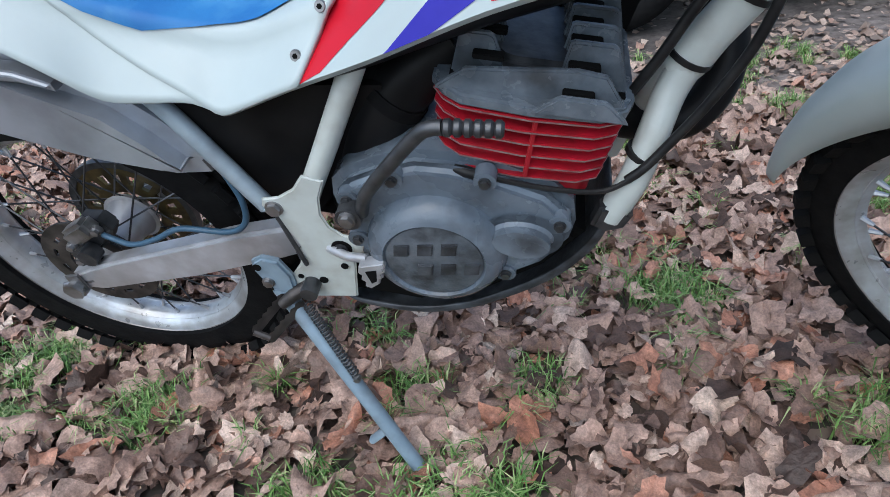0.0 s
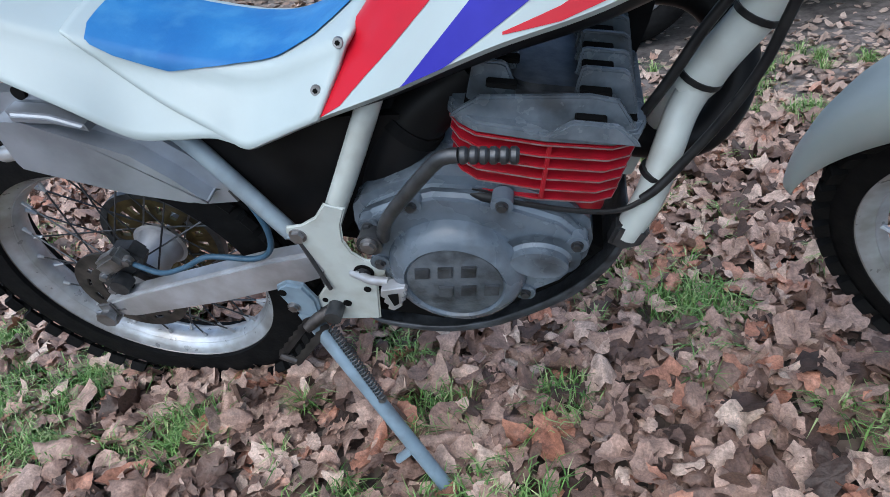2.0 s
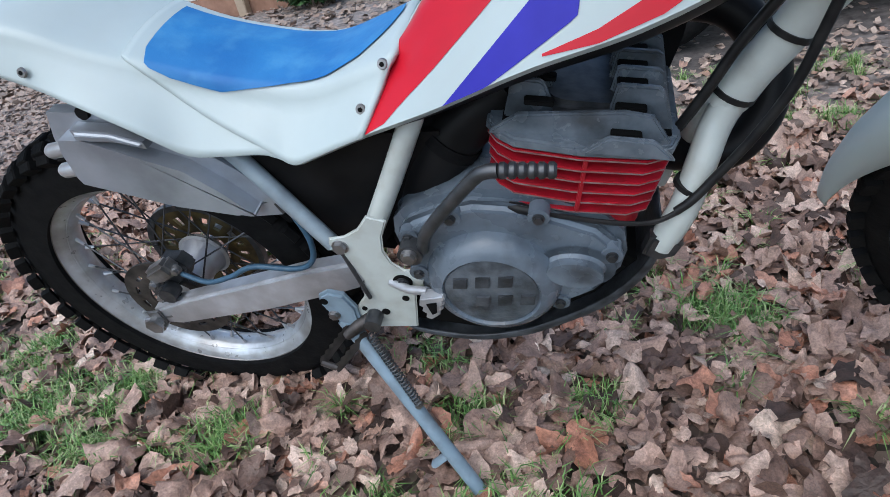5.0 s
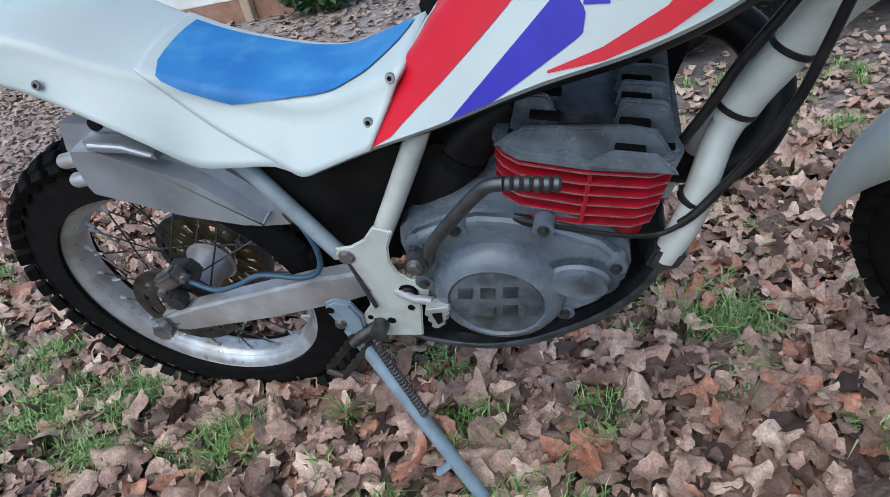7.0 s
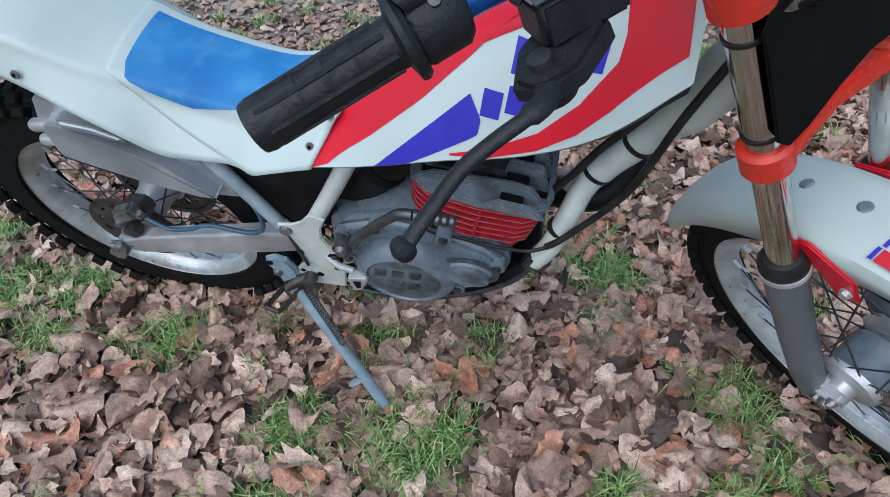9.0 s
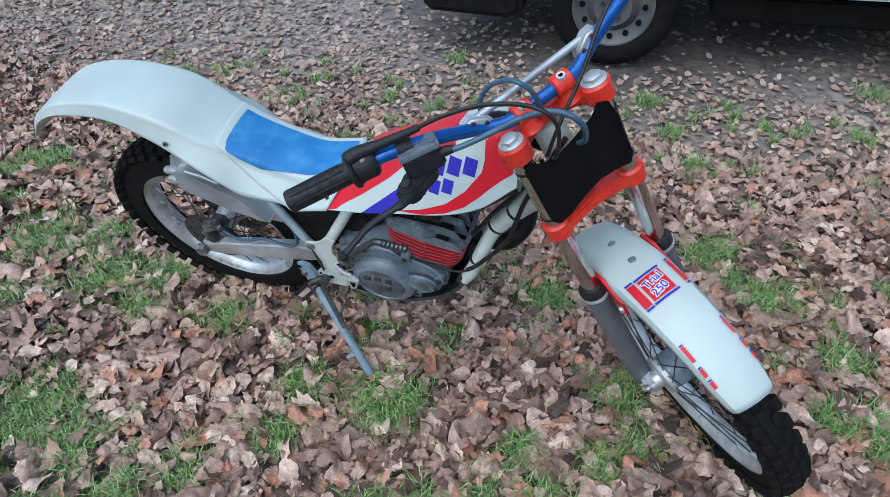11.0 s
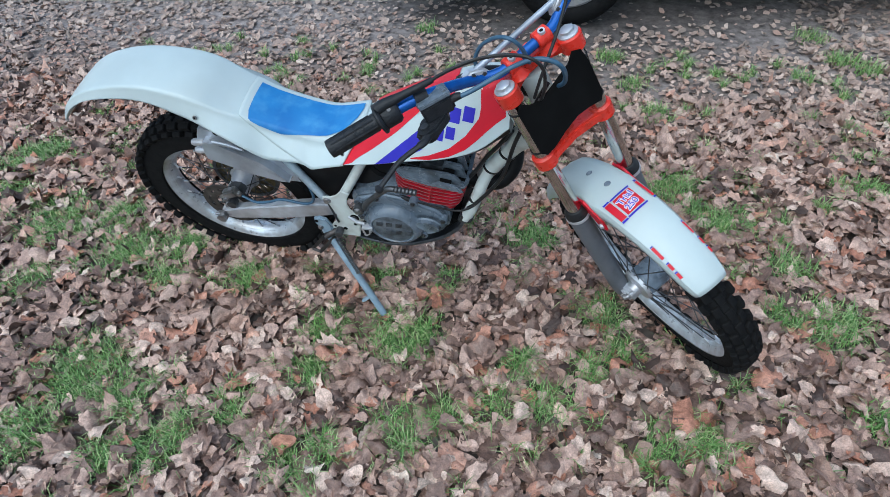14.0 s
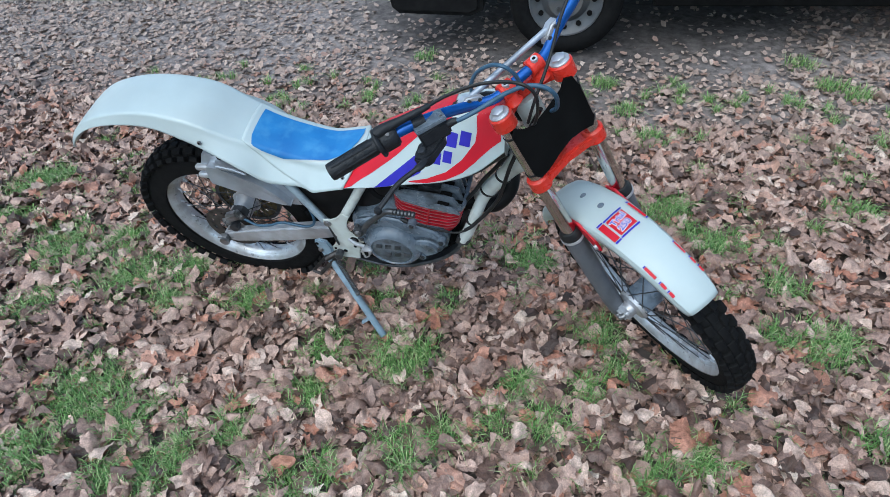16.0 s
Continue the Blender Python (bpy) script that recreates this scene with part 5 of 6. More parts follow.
for side in (-1, 1):
    part("fork_tube", rod(sf(side * HALF, 0, 0.0), sf(side * HALF, 0.001, -0.46), 0.0178, 24), M_CHROME, bike, "worn chrome fork tube")
    leg = part("fork_leg", tube(bmesh.new(), (sf(side * HALF, 0, -0.418), sf(side * HALF, 0, -0.452), sf(side * HALF, 0.004, -0.585), sf(side * HALF, 0.012, -0.712), sf(side * HALF, 0.020, -0.758), sf(side * HALF, 0.023, -0.768)), (0.0262, 0.0262, 0.0252, 0.0245, 0.022, 0.012), 24), M_FORKGREY, bike, "grey painted lower fork leg")
    part("dust_seal", lathe(bmesh.new(), [(0.018, 0.018), (0.022, 0.017), (0.0285, 0.006), (0.0285, -0.006), (0.020, -0.008)], 24, Matrix.Translation(sf(side * HALF, 0, -0.412)) @ SF.to_3x3().to_4x4() @ Matrix.Rotation(radians(90), 4, "X")), M_CABLE, leg, "black rubber dust seal")
    part("seal_ring", lathe(bmesh.new(), [(0.0275, 0.004), (0.0302, 0.004), (0.0302, -0.004), (0.0275, -0.004)], 24, Matrix.Translation(sf(side * HALF, 0, -0.420)) @ SF.to_3x3().to_4x4() @ Matrix.Rotation(radians(90), 4, "X"), closed=True), M_ALU, leg)
    lug = part("axle_clamp", block(bmesh.new(), (0.034, 0.05, 0.036), SF @ pose(side * (HALF - 0.004), 0.048, -0.745, 0, 0, 0), 0.008, 3), M_ALU, leg, "bare alloy axle clamp")
    bolt(lug, sf(side * (HALF + 0.013), 0.062, -0.738), SF.to_3x3() @ Vector((side, 0, 0)), 0.006, 0.008)
    bolt(lug, sf(side * (HALF + 0.013), 0.038, -0.755), SF.to_3x3() @ Vector((side, 0, 0)), 0.006, 0.008)

ROT = SF.to_3x3().to_4x4()


def yoke(name, w0, w1, label, top_one):
    bm = bmesh.new()
    for side in (-1, 1):
        lathe(bm, [(0.021, 0.0), (0.0255, 0.004), (0.0255, w1 - w0 - 0.004), (0.021, w1 - w0)], 24, Matrix.Translation(sf(side * HALF, 0, w0)) @ ROT @ Matrix.Rotation(radians(90), 4, "X"))
    pts = [(-HALF, 0.020), (-0.05, -0.005), (-0.02, -0.022), (0.02, -0.022), (0.05, -0.005), (HALF, 0.020), (HALF, -0.026), (0.06, -0.04), (0.03, -0.085), (-0.03, -0.085), (-0.06, -0.04), (-HALF, -0.026)]
    if not top_one:
        pts = [(-HALF, 0.024), (-0.055, 0.018), (0.0, 0.010), (0.055, 0.018), (HALF, 0.024), (HALF, -0.024), (0.05, -0.04), (0.03, -0.085), (-0.03, -0.085), (-0.05, -0.04), (-HALF, -0.024)]
    a, b = w0 + 0.006, w1 - 0.006
    plate_h(bm, pts, a, b, SF, 0.005)
    return part(name, bm, M_FORKRED, bike, label)


upper = yoke("upper_yoke", -0.038, 0.0, "orange-red painted upper fork yoke", True)
lower = yoke("lower_yoke", -0.229, -0.192, "orange-red painted lower fork yoke", False)
for side in (-1, 1):
    up = SF @ pose(side * HALF, 0, 0) @ Matrix.Rotation(radians(90), 4, "X")
    cap = part("fork_cap", lathe(bmesh.new(), [(0.0215, -0.004), (0.0215, 0.002), (0.019, 0.004), (0.012, 0.0045)], 28, up), M_ALU, upper, "alloy fork cap")
    part("hexagon", lathe(bmesh.new(), [(0.0155, 0.002), (0.0155, 0.010), (0.0135, 0.0115), (0.002, 0.0118)], 6, up), M_ALU, cap)
    bm = tube(bmesh.new(), [sf(side * 0.038 + d, -0.017, 0.021) for d in (-0.016, -0.0145, 0.0145, 0.016)], (0.0165, 0.0185, 0.0185, 0.0165), 24)
    tube(bm, (sf(side * 0.038, -0.017, -0.012), sf(side * 0.038, -0.017, -0.004), sf(side * 0.038, -0.017, 0.021)), (0.022, 0.016, 0.0155), 20)
    riser = part("bar_clamp", bm, M_FORKRED, upper, "orange-red handlebar clamp")
    part("clamp_bolt", rod(sf(side * 0.038, -0.008, 0.035), sf(side * 0.038, -0.006, 0.0415), 0.0075, 16), M_ALU, riser)
    part("socket", rod(sf(side * 0.038, -0.0061, 0.0413), sf(side * 0.038, -0.006, 0.0420), 0.0042, 6), M_PLATE, riser)

PLATE = ((-0.092, -0.046), (-0.080, -0.034), (-0.062, -0.050), (-0.040, -0.060), (0.0, -0.050), (0.045, -0.036), (0.062, -0.020), (0.080, -0.030), (0.086, -0.060), (0.088, -0.150), (0.078, -0.168), (0.05, -0.160), (0.018, -0.156), (-0.02, -0.166), (-0.055, -0.180), (-0.080, -0.184), (-0.092, -0.168))
board = part("number_board", slab(bmesh.new(), PLATE, 0.024, 0.028, 0.0012, SF), M_PLATE, bike, "plain matt black front number board")
for u, w in ((-HALF, -0.06), (HALF, -0.06), (-HALF, -0.175), (HALF, -0.165)):
    part("cable_tie", tube(bmesh.new(), (sf(u, 0, w - 0.002), sf(u, 0, w + 0.002)), 0.0195, 16), M_CABLE, board)


def arc(deg, r, u):
    a = radians(deg)
    return sf(u, AXLE[1] + r * math.cos(a), AXLE[2] + r * math.sin(a))


def front_mudguard():
    bm = bmesh.new()
    rows = []
    n = 60
    for i in range(n + 1):
        d = 41 + (158 - 41) * i / n
        end = min(1.0, min(i, n - i) / 4)
        wide = (0.046 + 0.011 * min(1.0, max(0.0, (d - 44) / 46))) * (0.86 + 0.14 * math.sqrt(end))
        drop = 0.020 + 0.030 * max(0, math.sin(math.radians((d - 75) * 2.2))) * (1 if 75 < d < 157 else 0)
        r = 0.366 + 0.005 * math.sin(math.pi * i / n)
        row = []
        for u, dr in ((-1.08, -drop), (-1.03, -0.014), (-0.93, -0.005), (-0.6, 0.001), (0, 0.004), (0.6, 0.001), (0.93, -0.005), (1.03, -0.014), (1.08, -drop)):
            row.append(bm.verts.new(arc(d, r + dr, u * wide)))
        rows.append(row)
    for a, b in zip(rows, rows[1:]):
        for i in range(len(a) - 1):
            bm.faces.new((a[i], a[i + 1], b[i + 1], b[i]))
    return solid(part("front_mudguard", bm, M_WHITE, bike, "white plastic front mudguard with stickers"), 0.003)


guard = front_mudguard()


def film(d0, d1, u0, u1, material, name="sticker", lift=0.0015, skew=0.0):
    """A sticker on top of the mudguard, between two angles and two offsets to the side."""
    bm = bmesh.new()
    rows = []
    for i in range(9):
        d = d0 + (d1 - d0) * i / 8
        rows.append([bm.verts.new(arc(d + skew * (u - u0) / 0.1, 0.366 + 0.005 * math.sin(math.pi * (d - 41) / 117) + 0.004 - 0.002 * abs(u) / 0.035 * 1.0 + lift - (0.003 if abs(u) > 0.046 else 0), u)) for u in steps(u0, u1, 8)])
    for a, b in zip(rows, rows[1:]):
        for i in range(8):
            bm.faces.new((a[i], a[i + 1], b[i + 1], b[i]))
    return part(name, bm, material, guard)


film(77.4, 85.3, -0.023, 0.026, M_RED)
film(76.3, 77.0, -0.026, 0.029, M_DECALBLUE)
film(85.7, 86.4, -0.026, 0.029, M_DECALBLUE)
for u0, u1 in ((-0.045, -0.028), (0.0450, 0.0515)):
    film(77.2, 85.8, u0, u1, M_RED, "sticker", 0.0006)
    film(76.2, 76.9, u0, u1, M_DECALBLUE, "sticker", 0.0006)
    film(86.1, 86.8, u0, u1, M_DECALBLUE, "sticker", 0.0006)
for u0, u1 in ((-0.0460, -0.0390), (0.0420, 0.0458)):
    for d0, d1 in ((50.0, 52.2), (53.7, 56.2), (58.5, 63.5)):
        film(d0, d1, u0, u1, M_RED, "sticker", 0.0012)
        film(d1 + 0.15, d1 + 0.6, u0, u1, M_DECALBLUE, "sticker", 0.0012)


def lettering(body, d, size, name, material, lift, fat):
    """Flat letters across the mudguard, read from its left side forward."""
    cu = bpy.data.curves.new(name, "FONT")
    cu.body, cu.size, cu.extrude, cu.align_x, cu.align_y, cu.offset = body, size, 0.0002, "CENTER", "CENTER", fat
    ob = new(name, cu)
    dg = bpy.context.evaluated_depsgraph_get()
    me = bpy.data.meshes.new_from_object(ob.evaluated_get(dg))
    bpy.data.objects.remove(ob)
    c, q = math.cos(radians(8)), math.sin(radians(8))
    for v in me.vertices:
        u, w = v.co.x * c - v.co.y * q + 0.0015, v.co.x * q + v.co.y * c
        e = d + math.degrees(w / 0.378)
        v.co = arc(e, 0.370 + 0.005 * math.sin(math.pi * (e - 41) / 117) - 0.002 * abs(u) / 0.035 + v.co.z + lift, u)
    me.materials.clear()
    me.materials.append(material)
    o = new(name, me)
    o.parent = guard
    return o


M_STICKWHITE = mat("white_sticker", (0.78, 0.80, 0.82), 0.4, color2=(0.72, 0.74, 0.77), scale=40)
for word, d in (("Trial", 83.0), ("250", 79.6)):
    lettering(word, d, 0.0225, "lettering_outline", M_STICKWHITE, 0.0021, 0.0018)
    lettering(word, d, 0.0225, "lettering", M_DECALBLUE, 0.0026, 0.0003)
for d, u in ((92.9, 0.005), (104.2, 0.005)):
    p = arc(d, 0.3752, u)
    part("rivet", tube(bmesh.new(), (p, p + (p - sf(u, AXLE[1], AXLE[2])).normalized() * 0.0022), (0.0085, 0.006), 14), M_ENGINE, guard)
for side in (-1, 1):
    bm = slab(bmesh.new(), ((-0.026, -0.440), (-0.020, -0.405), (0.020, -0.395), (0.075, -0.425), (0.080, -0.462), (0.055, -0.475), (0.030, -0.440)), side * 0.058, side * 0.064, 0.002, SF @ Matrix.Translation((0, 0, 0.018)) @ Matrix.Rotation(radians(90), 4, "Z") @ Matrix.Diagonal((1, -1, 1, 1)))
    brace = part("mudguard_bracket", bm, M_RED, bike, "red painted mudguard bracket")
    bolt(brace, sf(side * 0.064, 0.066, -0.434), SF.to_3x3() @ Vector((side, 0, 0)), 0.006, 0.006, M_ALU)

# ---- handlebar and controls ----
BAR = ((-0.411, -0.051, 0.124), (-0.308, -0.025, 0.117), (-0.25, -0.012, 0.111), (-0.21, -0.006, 0.100), (-0.17, -0.010, 0.080), (-0.135, -0.021, 0.056), (-0.105, -0.028, 0.036), (-0.075, -0.020, 0.024), (-0.05, -0.017, 0.021), (0.0, -0.017, 0.021))
bar_path = smooth_path([sf(*p) for p in BAR] + [sf(-p[0], p[1], p[2]) for p in reversed(BAR[:-1])], 5)
bars = part("handlebar", tube(bmesh.new(), bar_path, 0.0112, 14), M_BARBLUE, bike, "blue anodised handlebar with silver cross bar")
part("cross_bar", rod(sf(-0.104, -0.036, 0.052), sf(0.104, -0.036, 0.052), 0.0066, 14), M_SILENCER, bars, "silver cross bar")
for s in (-1, 1):
    clampm = SF @ pose(s * 0.108, -0.033, 0.042, 0, s * -32, 0)
    cl = part("cross_bar_clamp", slab(bmesh.new(), ((-0.026, -0.010), (-0.028, 0.004), (-0.018, 0.015), (0.010, 0.017), (0.024, 0.010), (0.026, -0.004), (0.016, -0.015), (-0.012, -0.016)), -0.014, 0.011, 0.004, clampm, 3), M_ALU, bars, "alloy cross bar clamp")
    part("joint", slab(bmesh.new(), ((-0.029, -0.001), (-0.029, 0.001), (0.027, 0.001), (0.027, -0.001)), -0.0152, 0.0118, 0.0, clampm), M_DARKSTEEL, cl)
    for du in (-0.013, 0.011):
        part("clamp_bolt", rod(clampm @ Vector((du, 0.010, 0.007)), clampm @ Vector((du, 0.0145, 0.007)), 0.0042, 8), M_DARKSTEEL, cl)


def grip(s):
    a, b = Vector((s * 0.300, -0.0235, 0.1166)), Vector((s * 0.413, -0.0515, 0.1242))
    d = (b - a).normalized()
    pts, rs = [], []
    for t, r in ((0, 0.027), (0.004, 0.030), (0.008, 0.029), (0.011, 0.0175), (0.02, 0.0165), (0.035, 0.0165), (0.037, 0.0175), (0.039, 0.0165), (0.055, 0.0165), (0.057, 0.0176), (0.059, 0.0165), (0.075, 0.0165), (0.077, 0.0176), (0.079, 0.0168), (0.100, 0.0175), (0.111, 0.0185), (0.116, 0.0175), (0.117, 0.012)):
        pts.append(sf(*(a + d * t)))
        rs.append(r)
    g = part("grip", tube(bmesh.new(), pts, rs, 20), M_GRIP, bars, "black ribbed rubber grip")
    for k in range(7):
        w = 2 * math.pi * k / 7
        off = Vector((0, math.cos(w), math.sin(w))) * 0.0168
        part("rib", tube(bmesh.new(), (sf(*(a + d * 0.018 + off)), sf(*(a + d * 0.108 + off))), 0.0022, 6), M_GRIP, g)
    return g


grip(-1)
grip(1)
throttle = part("throttle_housing", tube(bmesh.new(), (sf(-0.302, -0.024, 0.1165), sf(-0.297, -0.0225, 0.116), sf(-0.272, -0.017, 0.114), sf(-0.266, -0.0155, 0.113)), (0.021, 0.024, 0.024, 0.019), 18), M_GRIP, bars, "black throttle housing")
part("housing_screw", rod(sf(-0.284, -0.004, 0.131), sf(-0.284, -0.002, 0.1335), 0.004, 8), M_DARKSTEEL, throttle)
part("cable_guide", tube(bmesh.new(), smooth_path((sf(-0.300, -0.018, 0.139), sf(-0.291, -0.0165, 0.140), sf(-0.252, -0.0065, 0.135), sf(-0.209, 0.007, 0.130), sf(-0.190, 0.010, 0.127)), 3), (0.0115, 0.012, 0.012, 0.012, 0.0115, 0.010, 0.008, 0.0075, 0.007, 0.0065, 0.006, 0.006, 0.0055), 12), M_GRIP, throttle)
part("throttle_cable", tube(bmesh.new(), smooth_path((sf(-0.195, 0.009, 0.128), sf(-0.152, 0.014, 0.120), sf(-0.104, 0.034, 0.110), sf(-0.068, 0.069, 0.100), sf(-0.047, 0.102, 0.088), sf(-0.038, 0.112, 0.060), sf(-0.043, 0.100, 0.020), sf(-0.045, 0.060, -0.030), sf(-0.035, 0.010, -0.070)), 6), 0.0034, 8), M_CABLE, bars, "black throttle cable")
part("brake_line", tube(bmesh.new(), smooth_path((sf(-0.186, 0.028, 0.081), sf(-0.156, 0.043, 0.078), sf(-0.112, 0.056, 0.075), sf(-0.067, 0.064, 0.070), sf(-0.032, 0.085, 0.065), sf(-0.012, 0.106, 0.050), sf(-0.002, 0.106, 0.020), sf(0.004, 0.070, -0.030), sf(0.008, 0.015, -0.070)), 6), 0.0046, 10), M_BLUEHOSE, bars, "blue-grey front brake line")
part("clutch_cable", tube(bmesh.new(), smooth_path((sf(0.30, 0.0, 0.17), sf(0.20, 0.012, 0.135), sf(0.12, 0.025, 0.10), sf(0.05, 0.040, 0.050), sf(-0.02, 0.046, 0.0), sf(-0.045, 0.020, -0.05)), 6), 0.0034, 8), M_CABLE, bars, "black clutch cable")
part("breather_hose", tube(bmesh.new(), smooth_path((sf(-0.085, -0.100, 0.00), sf(-0.075, -0.098, 0.032), sf(-0.056, -0.076, 0.060), sf(-0.038, -0.034, 0.078), sf(-0.027, -0.002, 0.078), sf(-0.016, 0.004, 0.050), sf(-0.010, -0.010, 0.0)), 6), 0.0042, 8), M_BLUEHOSE, bars, "grey-blue breather hose")
master = part("brake_master_cylinder", block(bmesh.new(), (0.062, 0.040, 0.034), SF @ pose(-0.211, 0.009, 0.080, 0, 8, 10), 0.005, 3), M_GRIP, bars, "black square brake master cylinder")
part("lid", block(bmesh.new(), (0.064, 0.042, 0.008), SF @ pose(-0.209, 0.009, 0.101, 0, 8, 10), 0.002, 2), M_HEAD, master, "dark grey reservoir lid")
for du in (-0.023, 0.023):
    part("lid_screw", rod(sf(-0.209 + du, 0.009 + (0.012 if du > 0 else -0.012), 0.104 - du * 0.14), sf(-0.209 + du, 0.009 + (0.012 if du > 0 else -0.012), 0.1065 - du * 0.14), 0.004, 8), M_STEEL, master)
part("line_fitting", tube(bmesh.new(), (sf(-0.192, 0.022, 0.080), sf(-0.176, 0.032, 0.081), sf(-0.168, 0.037, 0.080)), (0.0085, 0.008, 0.006), 10), M_GRIP, master)
part("perch_clamp", tube(bmesh.new(), (sf(-0.236, -0.009, 0.108), sf(-0.212, -0.006, 0.101)), 0.0165, 16), M_GRIP, master)
LEVER = ((-0.252, 0.024, 0.058), (-0.270, 0.044, 0.062), (-0.288, 0.049, 0.066), (-0.307, 0.046, 0.066), (-0.334, 0.041, 0.063), (-0.363, 0.045, 0.059), (-0.389, 0.048, 0.054))
lever = part("brake_lever", tube(bmesh.new(), smooth_path([sf(*p) for p in LEVER], 5), [0.010] * 4 + [0.008] * 6 + [0.0056] * 20 + [0.006], 12, flat=0.75), M_GRIP, bars, "black brake lever with ball end")
part("ball_end", lathe(bmesh.new(), [(0.003, -0.008), (0.0065, -0.006), (0.008, 0), (0.0065, 0.006), (0.003, 0.008)], 14, SF @ pose(-0.392, 0.048, 0.053)), M_GRIP, lever)
part("lever_pivot", tube(bmesh.new(), (sf(-0.254, 0.022, 0.044), sf(-0.254, 0.0235, 0.069)), 0.0165, 18), M_GRIP, lever)
part("perch", plate_h(bmesh.new(), ((-0.276, 0.018), (-0.266, 0.042), (-0.242, 0.047), (-0.208, 0.034), (-0.196, 0.006), (-0.210, -0.016), (-0.252, -0.008)), 0.050, 0.068, SF, 0.004), M_GRIP, master)
part("pivot_bolt", rod(sf(-0.254, 0.0237, 0.0690), sf(-0.254, 0.024, 0.0745), 0.008, 12), M_DARKSTEEL, lever)

# ---- beyond: parked van, bush, white wall ----
M_VANWHITE = mat("pale_van_paint", (0.62, 0.64, 0.65), 0.25, color2=(0.56, 0.58, 0.59), scale=3, rvar=0.08, coat=0.4, dirt=(0.30, 0.28, 0.25), dscale=4, damount=0.4)
M_BUMPER = mat("black_bumper_plastic", (0.006, 0.006, 0.0065), 0.75, color2=(0.010, 0.010, 0.010), scale=20, bump=0.15, spec=0.1, dirt=(0.018, 0.017, 0.016), dscale=5, damount=0.4)
M_STEELWHEEL = mat("silver_steel_wheel", (0.085, 0.09, 0.10), 0.5, 0.2, color2=(0.065, 0.07, 0.075), scale=12, dirt=(0.14, 0.12, 0.10), dscale=8, damount=0.6)
M_WALL = mat("white_render", (0.70, 0.71, 0.72), 0.8, color2=(0.62, 0.63, 0.64), scale=3, bump=0.3, bscale=40, dirt=(0.35, 0.33, 0.30), dscale=2, damount=0.4)
M_PLINTH = mat("brown_brick_plinth", (0.22, 0.12, 0.08), 0.85, color2=(0.30, 0.17, 0.12), scale=12, bump=0.5, bscale=40)
M_POST = mat("beige_timber", (0.38, 0.30, 0.22), 0.7, color2=(0.30, 0.23, 0.17), scale=14, bump=0.3, bscale=60)
M_BARK = mat("bark", (0.09, 0.065, 0.05), 0.9, color2=(0.13, 0.10, 0.08), scale=30, bump=0.6)


def bush_leaf_material():
    m = bpy.data.materials.new("evergreen_leaves")
    m.use_nodes = True
    nt = m.node_tree
    cr = nt.nodes.new("ShaderNodeValToRGB")
    el = cr.color_ramp.elements
    el[0].color, el[1].color = (0.012, 0.035, 0.012, 1), (0.07, 0.14, 0.05, 1)
    nt.links.new(nt.nodes.new("ShaderNodeNewGeometry").outputs["Random Per Island"], cr.inputs[0])
    b = nt.nodes["Principled BSDF"]
    nt.links.new(cr.outputs[0], b.inputs["Base Color"])
    b.inputs["Roughness"].default_value = 0.3
    return m


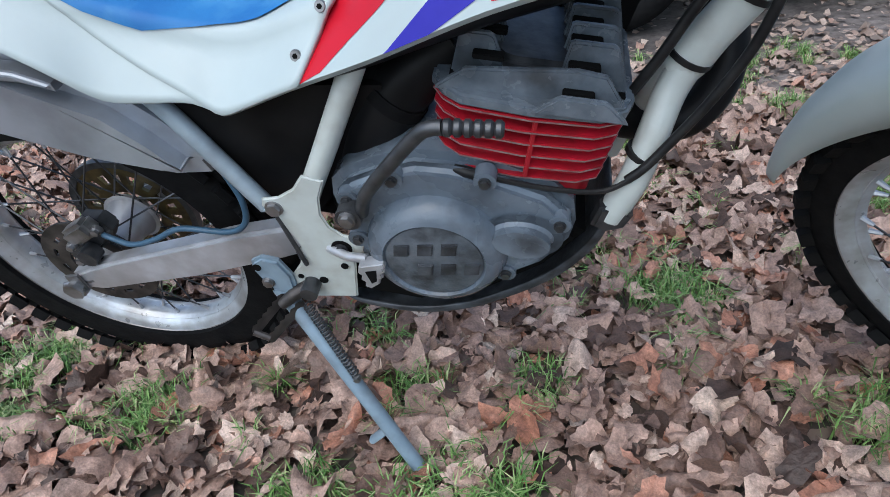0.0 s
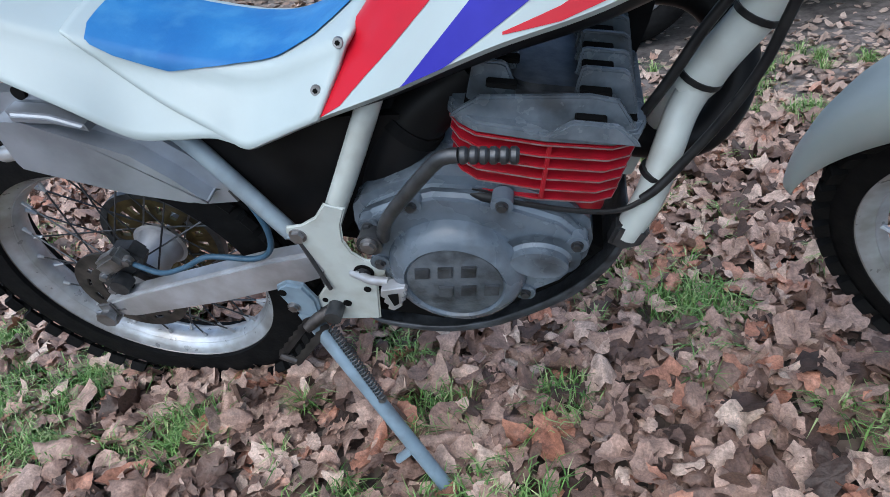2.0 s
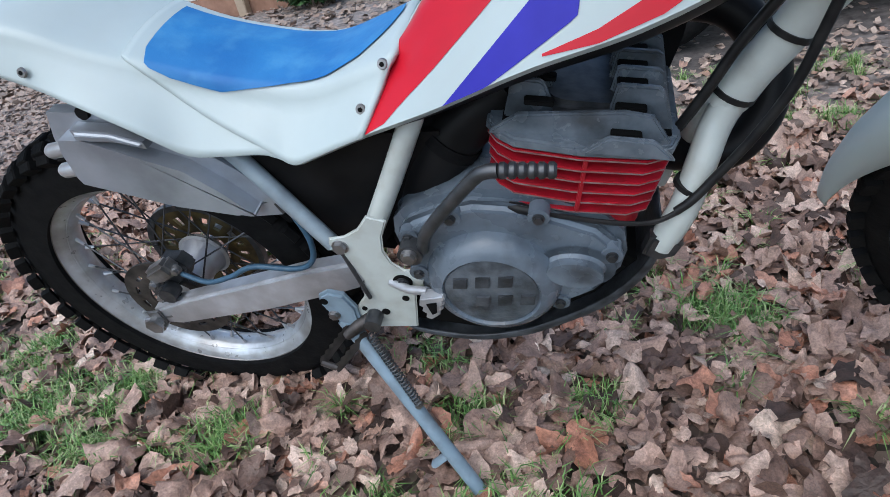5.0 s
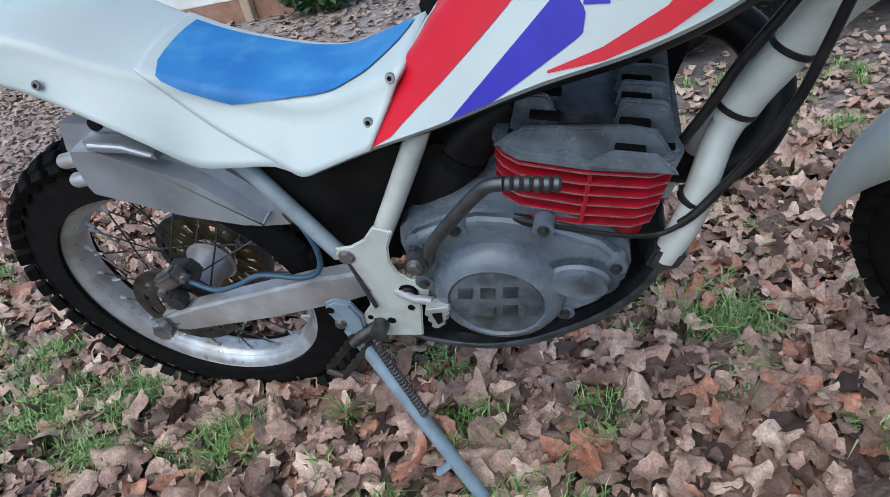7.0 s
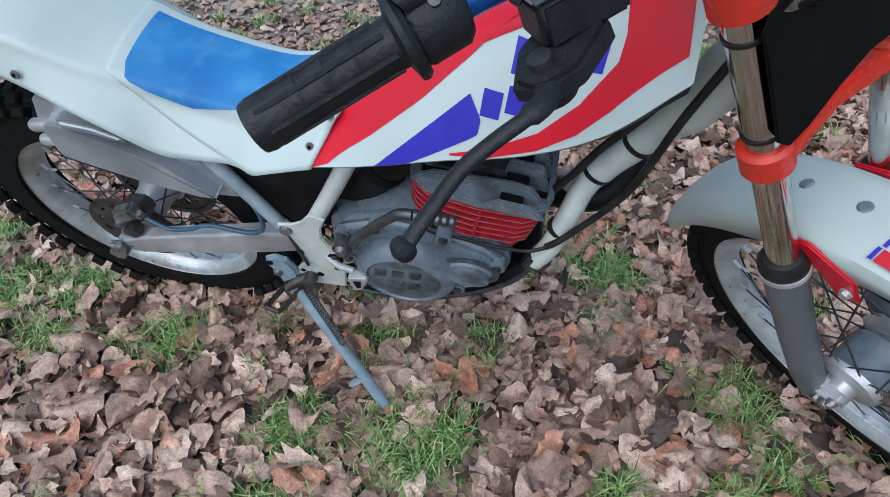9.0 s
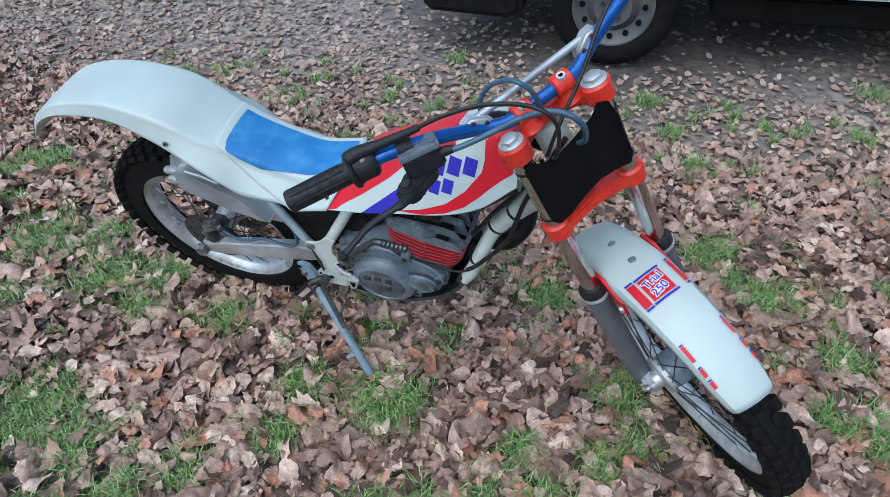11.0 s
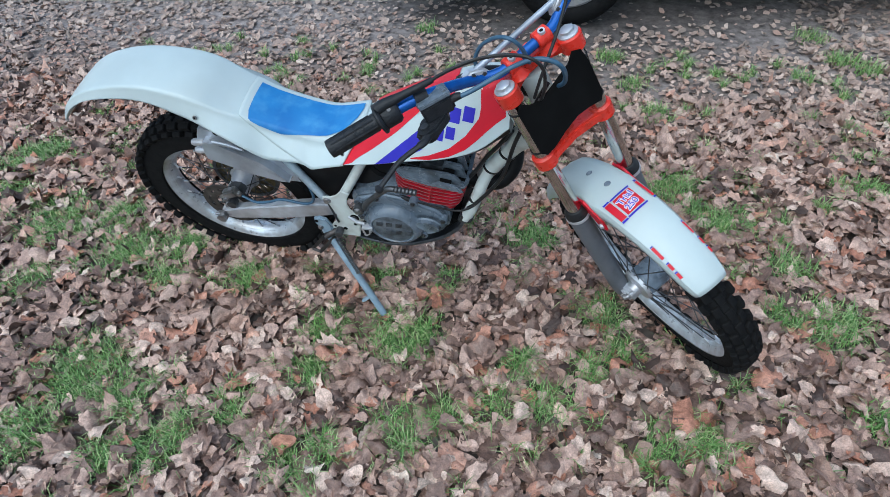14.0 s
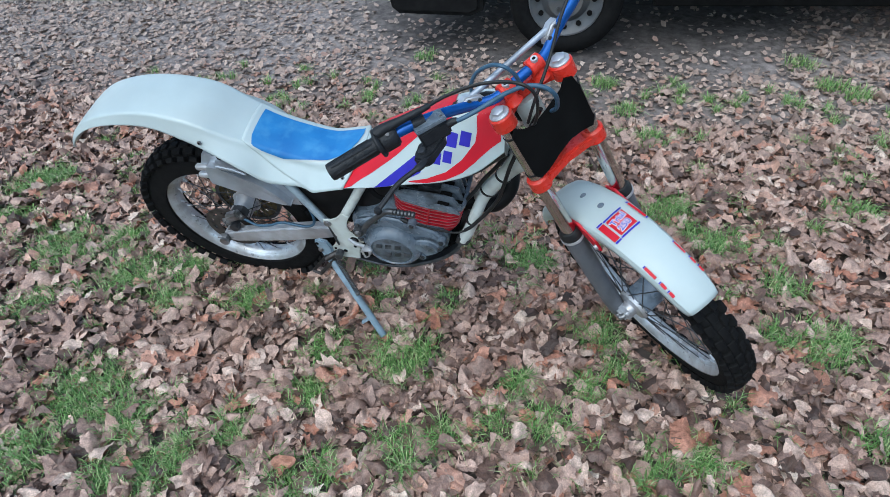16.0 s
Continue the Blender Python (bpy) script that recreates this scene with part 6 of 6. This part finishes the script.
def make_van():
    van = new("van")
    van.matrix_world = pose(0.93, 1.86, 0, 0, 0, 2)
    tagged(van, "dirty pale van with black bumper parked on the leaves", "van")
    side = [(-0.95, 0.48), (-0.45, 0.42)] + [(0.42 * math.cos(math.radians(a)), 0.31 + 0.42 * math.sin(math.radians(a))) for a in range(160, 5, -15)] + [(0.44, 0.40), (3.1, 0.40), (3.1, 1.9), (0.4, 1.95), (-0.35, 1.15), (-0.88, 0.95)]
    part("body_side", slab(bmesh.new(), side, 0.0, 0.05, 0.012), M_VANWHITE, van, "pale painted body side")
    part("body", slab(bmesh.new(), [(-0.88, 0.52), (-0.46, 0.52), (-0.40, 0.76), (0.42, 0.76), (0.46, 0.43), (3.05, 0.43), (3.05, 1.85), (0.42, 1.90), (-0.3, 1.12), (-0.83, 0.92)], 0.052, 1.70, 0.03), M_VANWHITE, van)
    part("underbody", slab(bmesh.new(), [(-0.80, 0.26), (-0.47, 0.26), (-0.44, 0.75), (0.44, 0.75), (0.47, 0.22), (3.0, 0.22), (3.0, 0.385), (-0.80, 0.385)], 0.16, 1.60), M_PLATE, van, "black underside and wheel arch")
    part("sill", slab(bmesh.new(), [(0.46, 0.24), (3.1, 0.24), (3.1, 0.362), (0.46, 0.362)], 0.09, 0.16, 0.012), M_PLATE, van, "black plastic sill")
    part("bumper", slab(bmesh.new(), [(-0.97, 0.27), (-0.93, 0.235), (-0.52, 0.22), (-0.45, 0.25), (-0.44, 0.41), (-0.50, 0.43), (-0.95, 0.47), (-0.99, 0.40)], -0.02, 1.70, 0.03, seg=3), M_BUMPER, van, "scuffed black plastic bumper")
    for x in (0.0, 2.75):
        m = pose(x, 0.02, 0.308)
        w = part("wheel", lathe(bmesh.new(), [(0.05, -0.02), (0.09, -0.025), (0.10, -0.005), (0.13, 0.02), (0.175, 0.005), (0.19, -0.012), (0.198, -0.012), (0.20, 0.02), (0.19, 0.15), (0.05, 0.15)], 40, m), M_STEELWHEEL, van, "silver pressed steel wheel")
        part("tyre", lathe(bmesh.new(), [(0.20, -0.005), (0.215, -0.020), (0.25, -0.026), (0.285, -0.014), (0.302, 0.004), (0.308, 0.04), (0.308, 0.13), (0.30, 0.165), (0.28, 0.185), (0.21, 0.18), (0.20, 0.16)], 64, m, closed=True), M_RUBBER, w, "worn black road tyre")
        for k in range(12):
            a = 2 * math.pi * k / 12
            c = m @ Vector((0.150 * math.cos(a), 0.004, 0.150 * math.sin(a)))
            part("vent_hole", tube(bmesh.new(), (c + Vector((0, 0.004, 0)), c + Vector((0, 0.0105 - 0.017, 0))), 0.014, 12), M_PLATE, w)
        for k in range(5):
            a = 2 * math.pi * k / 5 + 0.3
            c = m @ Vector((0.055 * math.cos(a), -0.022, 0.055 * math.sin(a)))
            part("wheel_bolt", tube(bmesh.new(), (c, c + Vector((0, -0.012, 0))), 0.0105, 6), M_DARKSTEEL, w)
    return van


make_van()


def make_bush():
    rg = np.random.default_rng(3)
    bush = new("bush")
    bush.matrix_world = pose(-1.85, 4.75, 0)
    tagged(bush, "dark evergreen bush beside the white wall", "bush")
    bm = bmesh.new()
    for _ in range(14):
        a, r = rg.uniform(0, 6.283), rg.uniform(0.1, 0.6)
        tube(bm, ((0.1 * math.cos(a), 0.1 * math.sin(a), -0.05), (r * 0.5 * math.cos(a), r * 0.4 * math.sin(a), 0.4), (r * math.cos(a), r * 0.7 * math.sin(a), 0.95)), (0.02, 0.012, 0.004), 6)
    part("stems", bm, M_BARK, bush)
    verts, faces = [], []
    for _ in range(6500):
        a, h = rg.uniform(0, 6.283), rg.uniform(0.06, 1.35)
        rad = 0.66 * math.sin(math.pi * min(0.98, (h + 0.25) / 1.75)) * (0.75 + 0.35 * noise.noise(Vector((math.cos(a) * 1.5, math.sin(a) * 1.5, h * 2))))
        r = rad * rg.uniform(0.55, 1.05)
        c = np.array((r * math.cos(a), r * 0.75 * math.sin(a), h))
        R = np.array(Euler((rg.uniform(-1, 1), rg.uniform(-1, 1), rg.uniform(0, 6.283))).to_matrix())
        s = rg.uniform(0.028, 0.06)
        q = np.array(((-0.5, 0, 0), (0, 0.24, 0.04), (0.5, 0, 0), (0, -0.24, 0.04))) * s * 2
        k = len(verts)
        verts += [tuple(v) for v in q @ R.T + c]
        faces.append((k, k + 1, k + 2, k + 3))
    me = bpy.data.meshes.new("foliage")
    me.from_pydata(verts, [], faces)
    me.materials.append(bush_leaf_material())
    ob = new("foliage", me)
    ob.parent = bush
    return bush


make_bush()
wall = tagged(finish("wall_back", block(bmesh.new(), (7.0, 0.2, 2.6), pose(-5.65, 5.15, 1.50), 0.01), M_WALL), "white rendered wall of an outbuilding", "wall", kind="structure")
tagged(finish("plinth", block(bmesh.new(), (7.06, 0.26, 0.25), pose(-5.65, 5.15, 0.08), 0.01), M_PLINTH), "brown brick plinth under the white wall", "plinth", kind="structure")
tagged(finish("post", block(bmesh.new(), (0.10, 0.10, 2.4), pose(-2.78, 4.96, 1.19), 0.008), M_POST), "beige timber post standing against the white wall", "post")
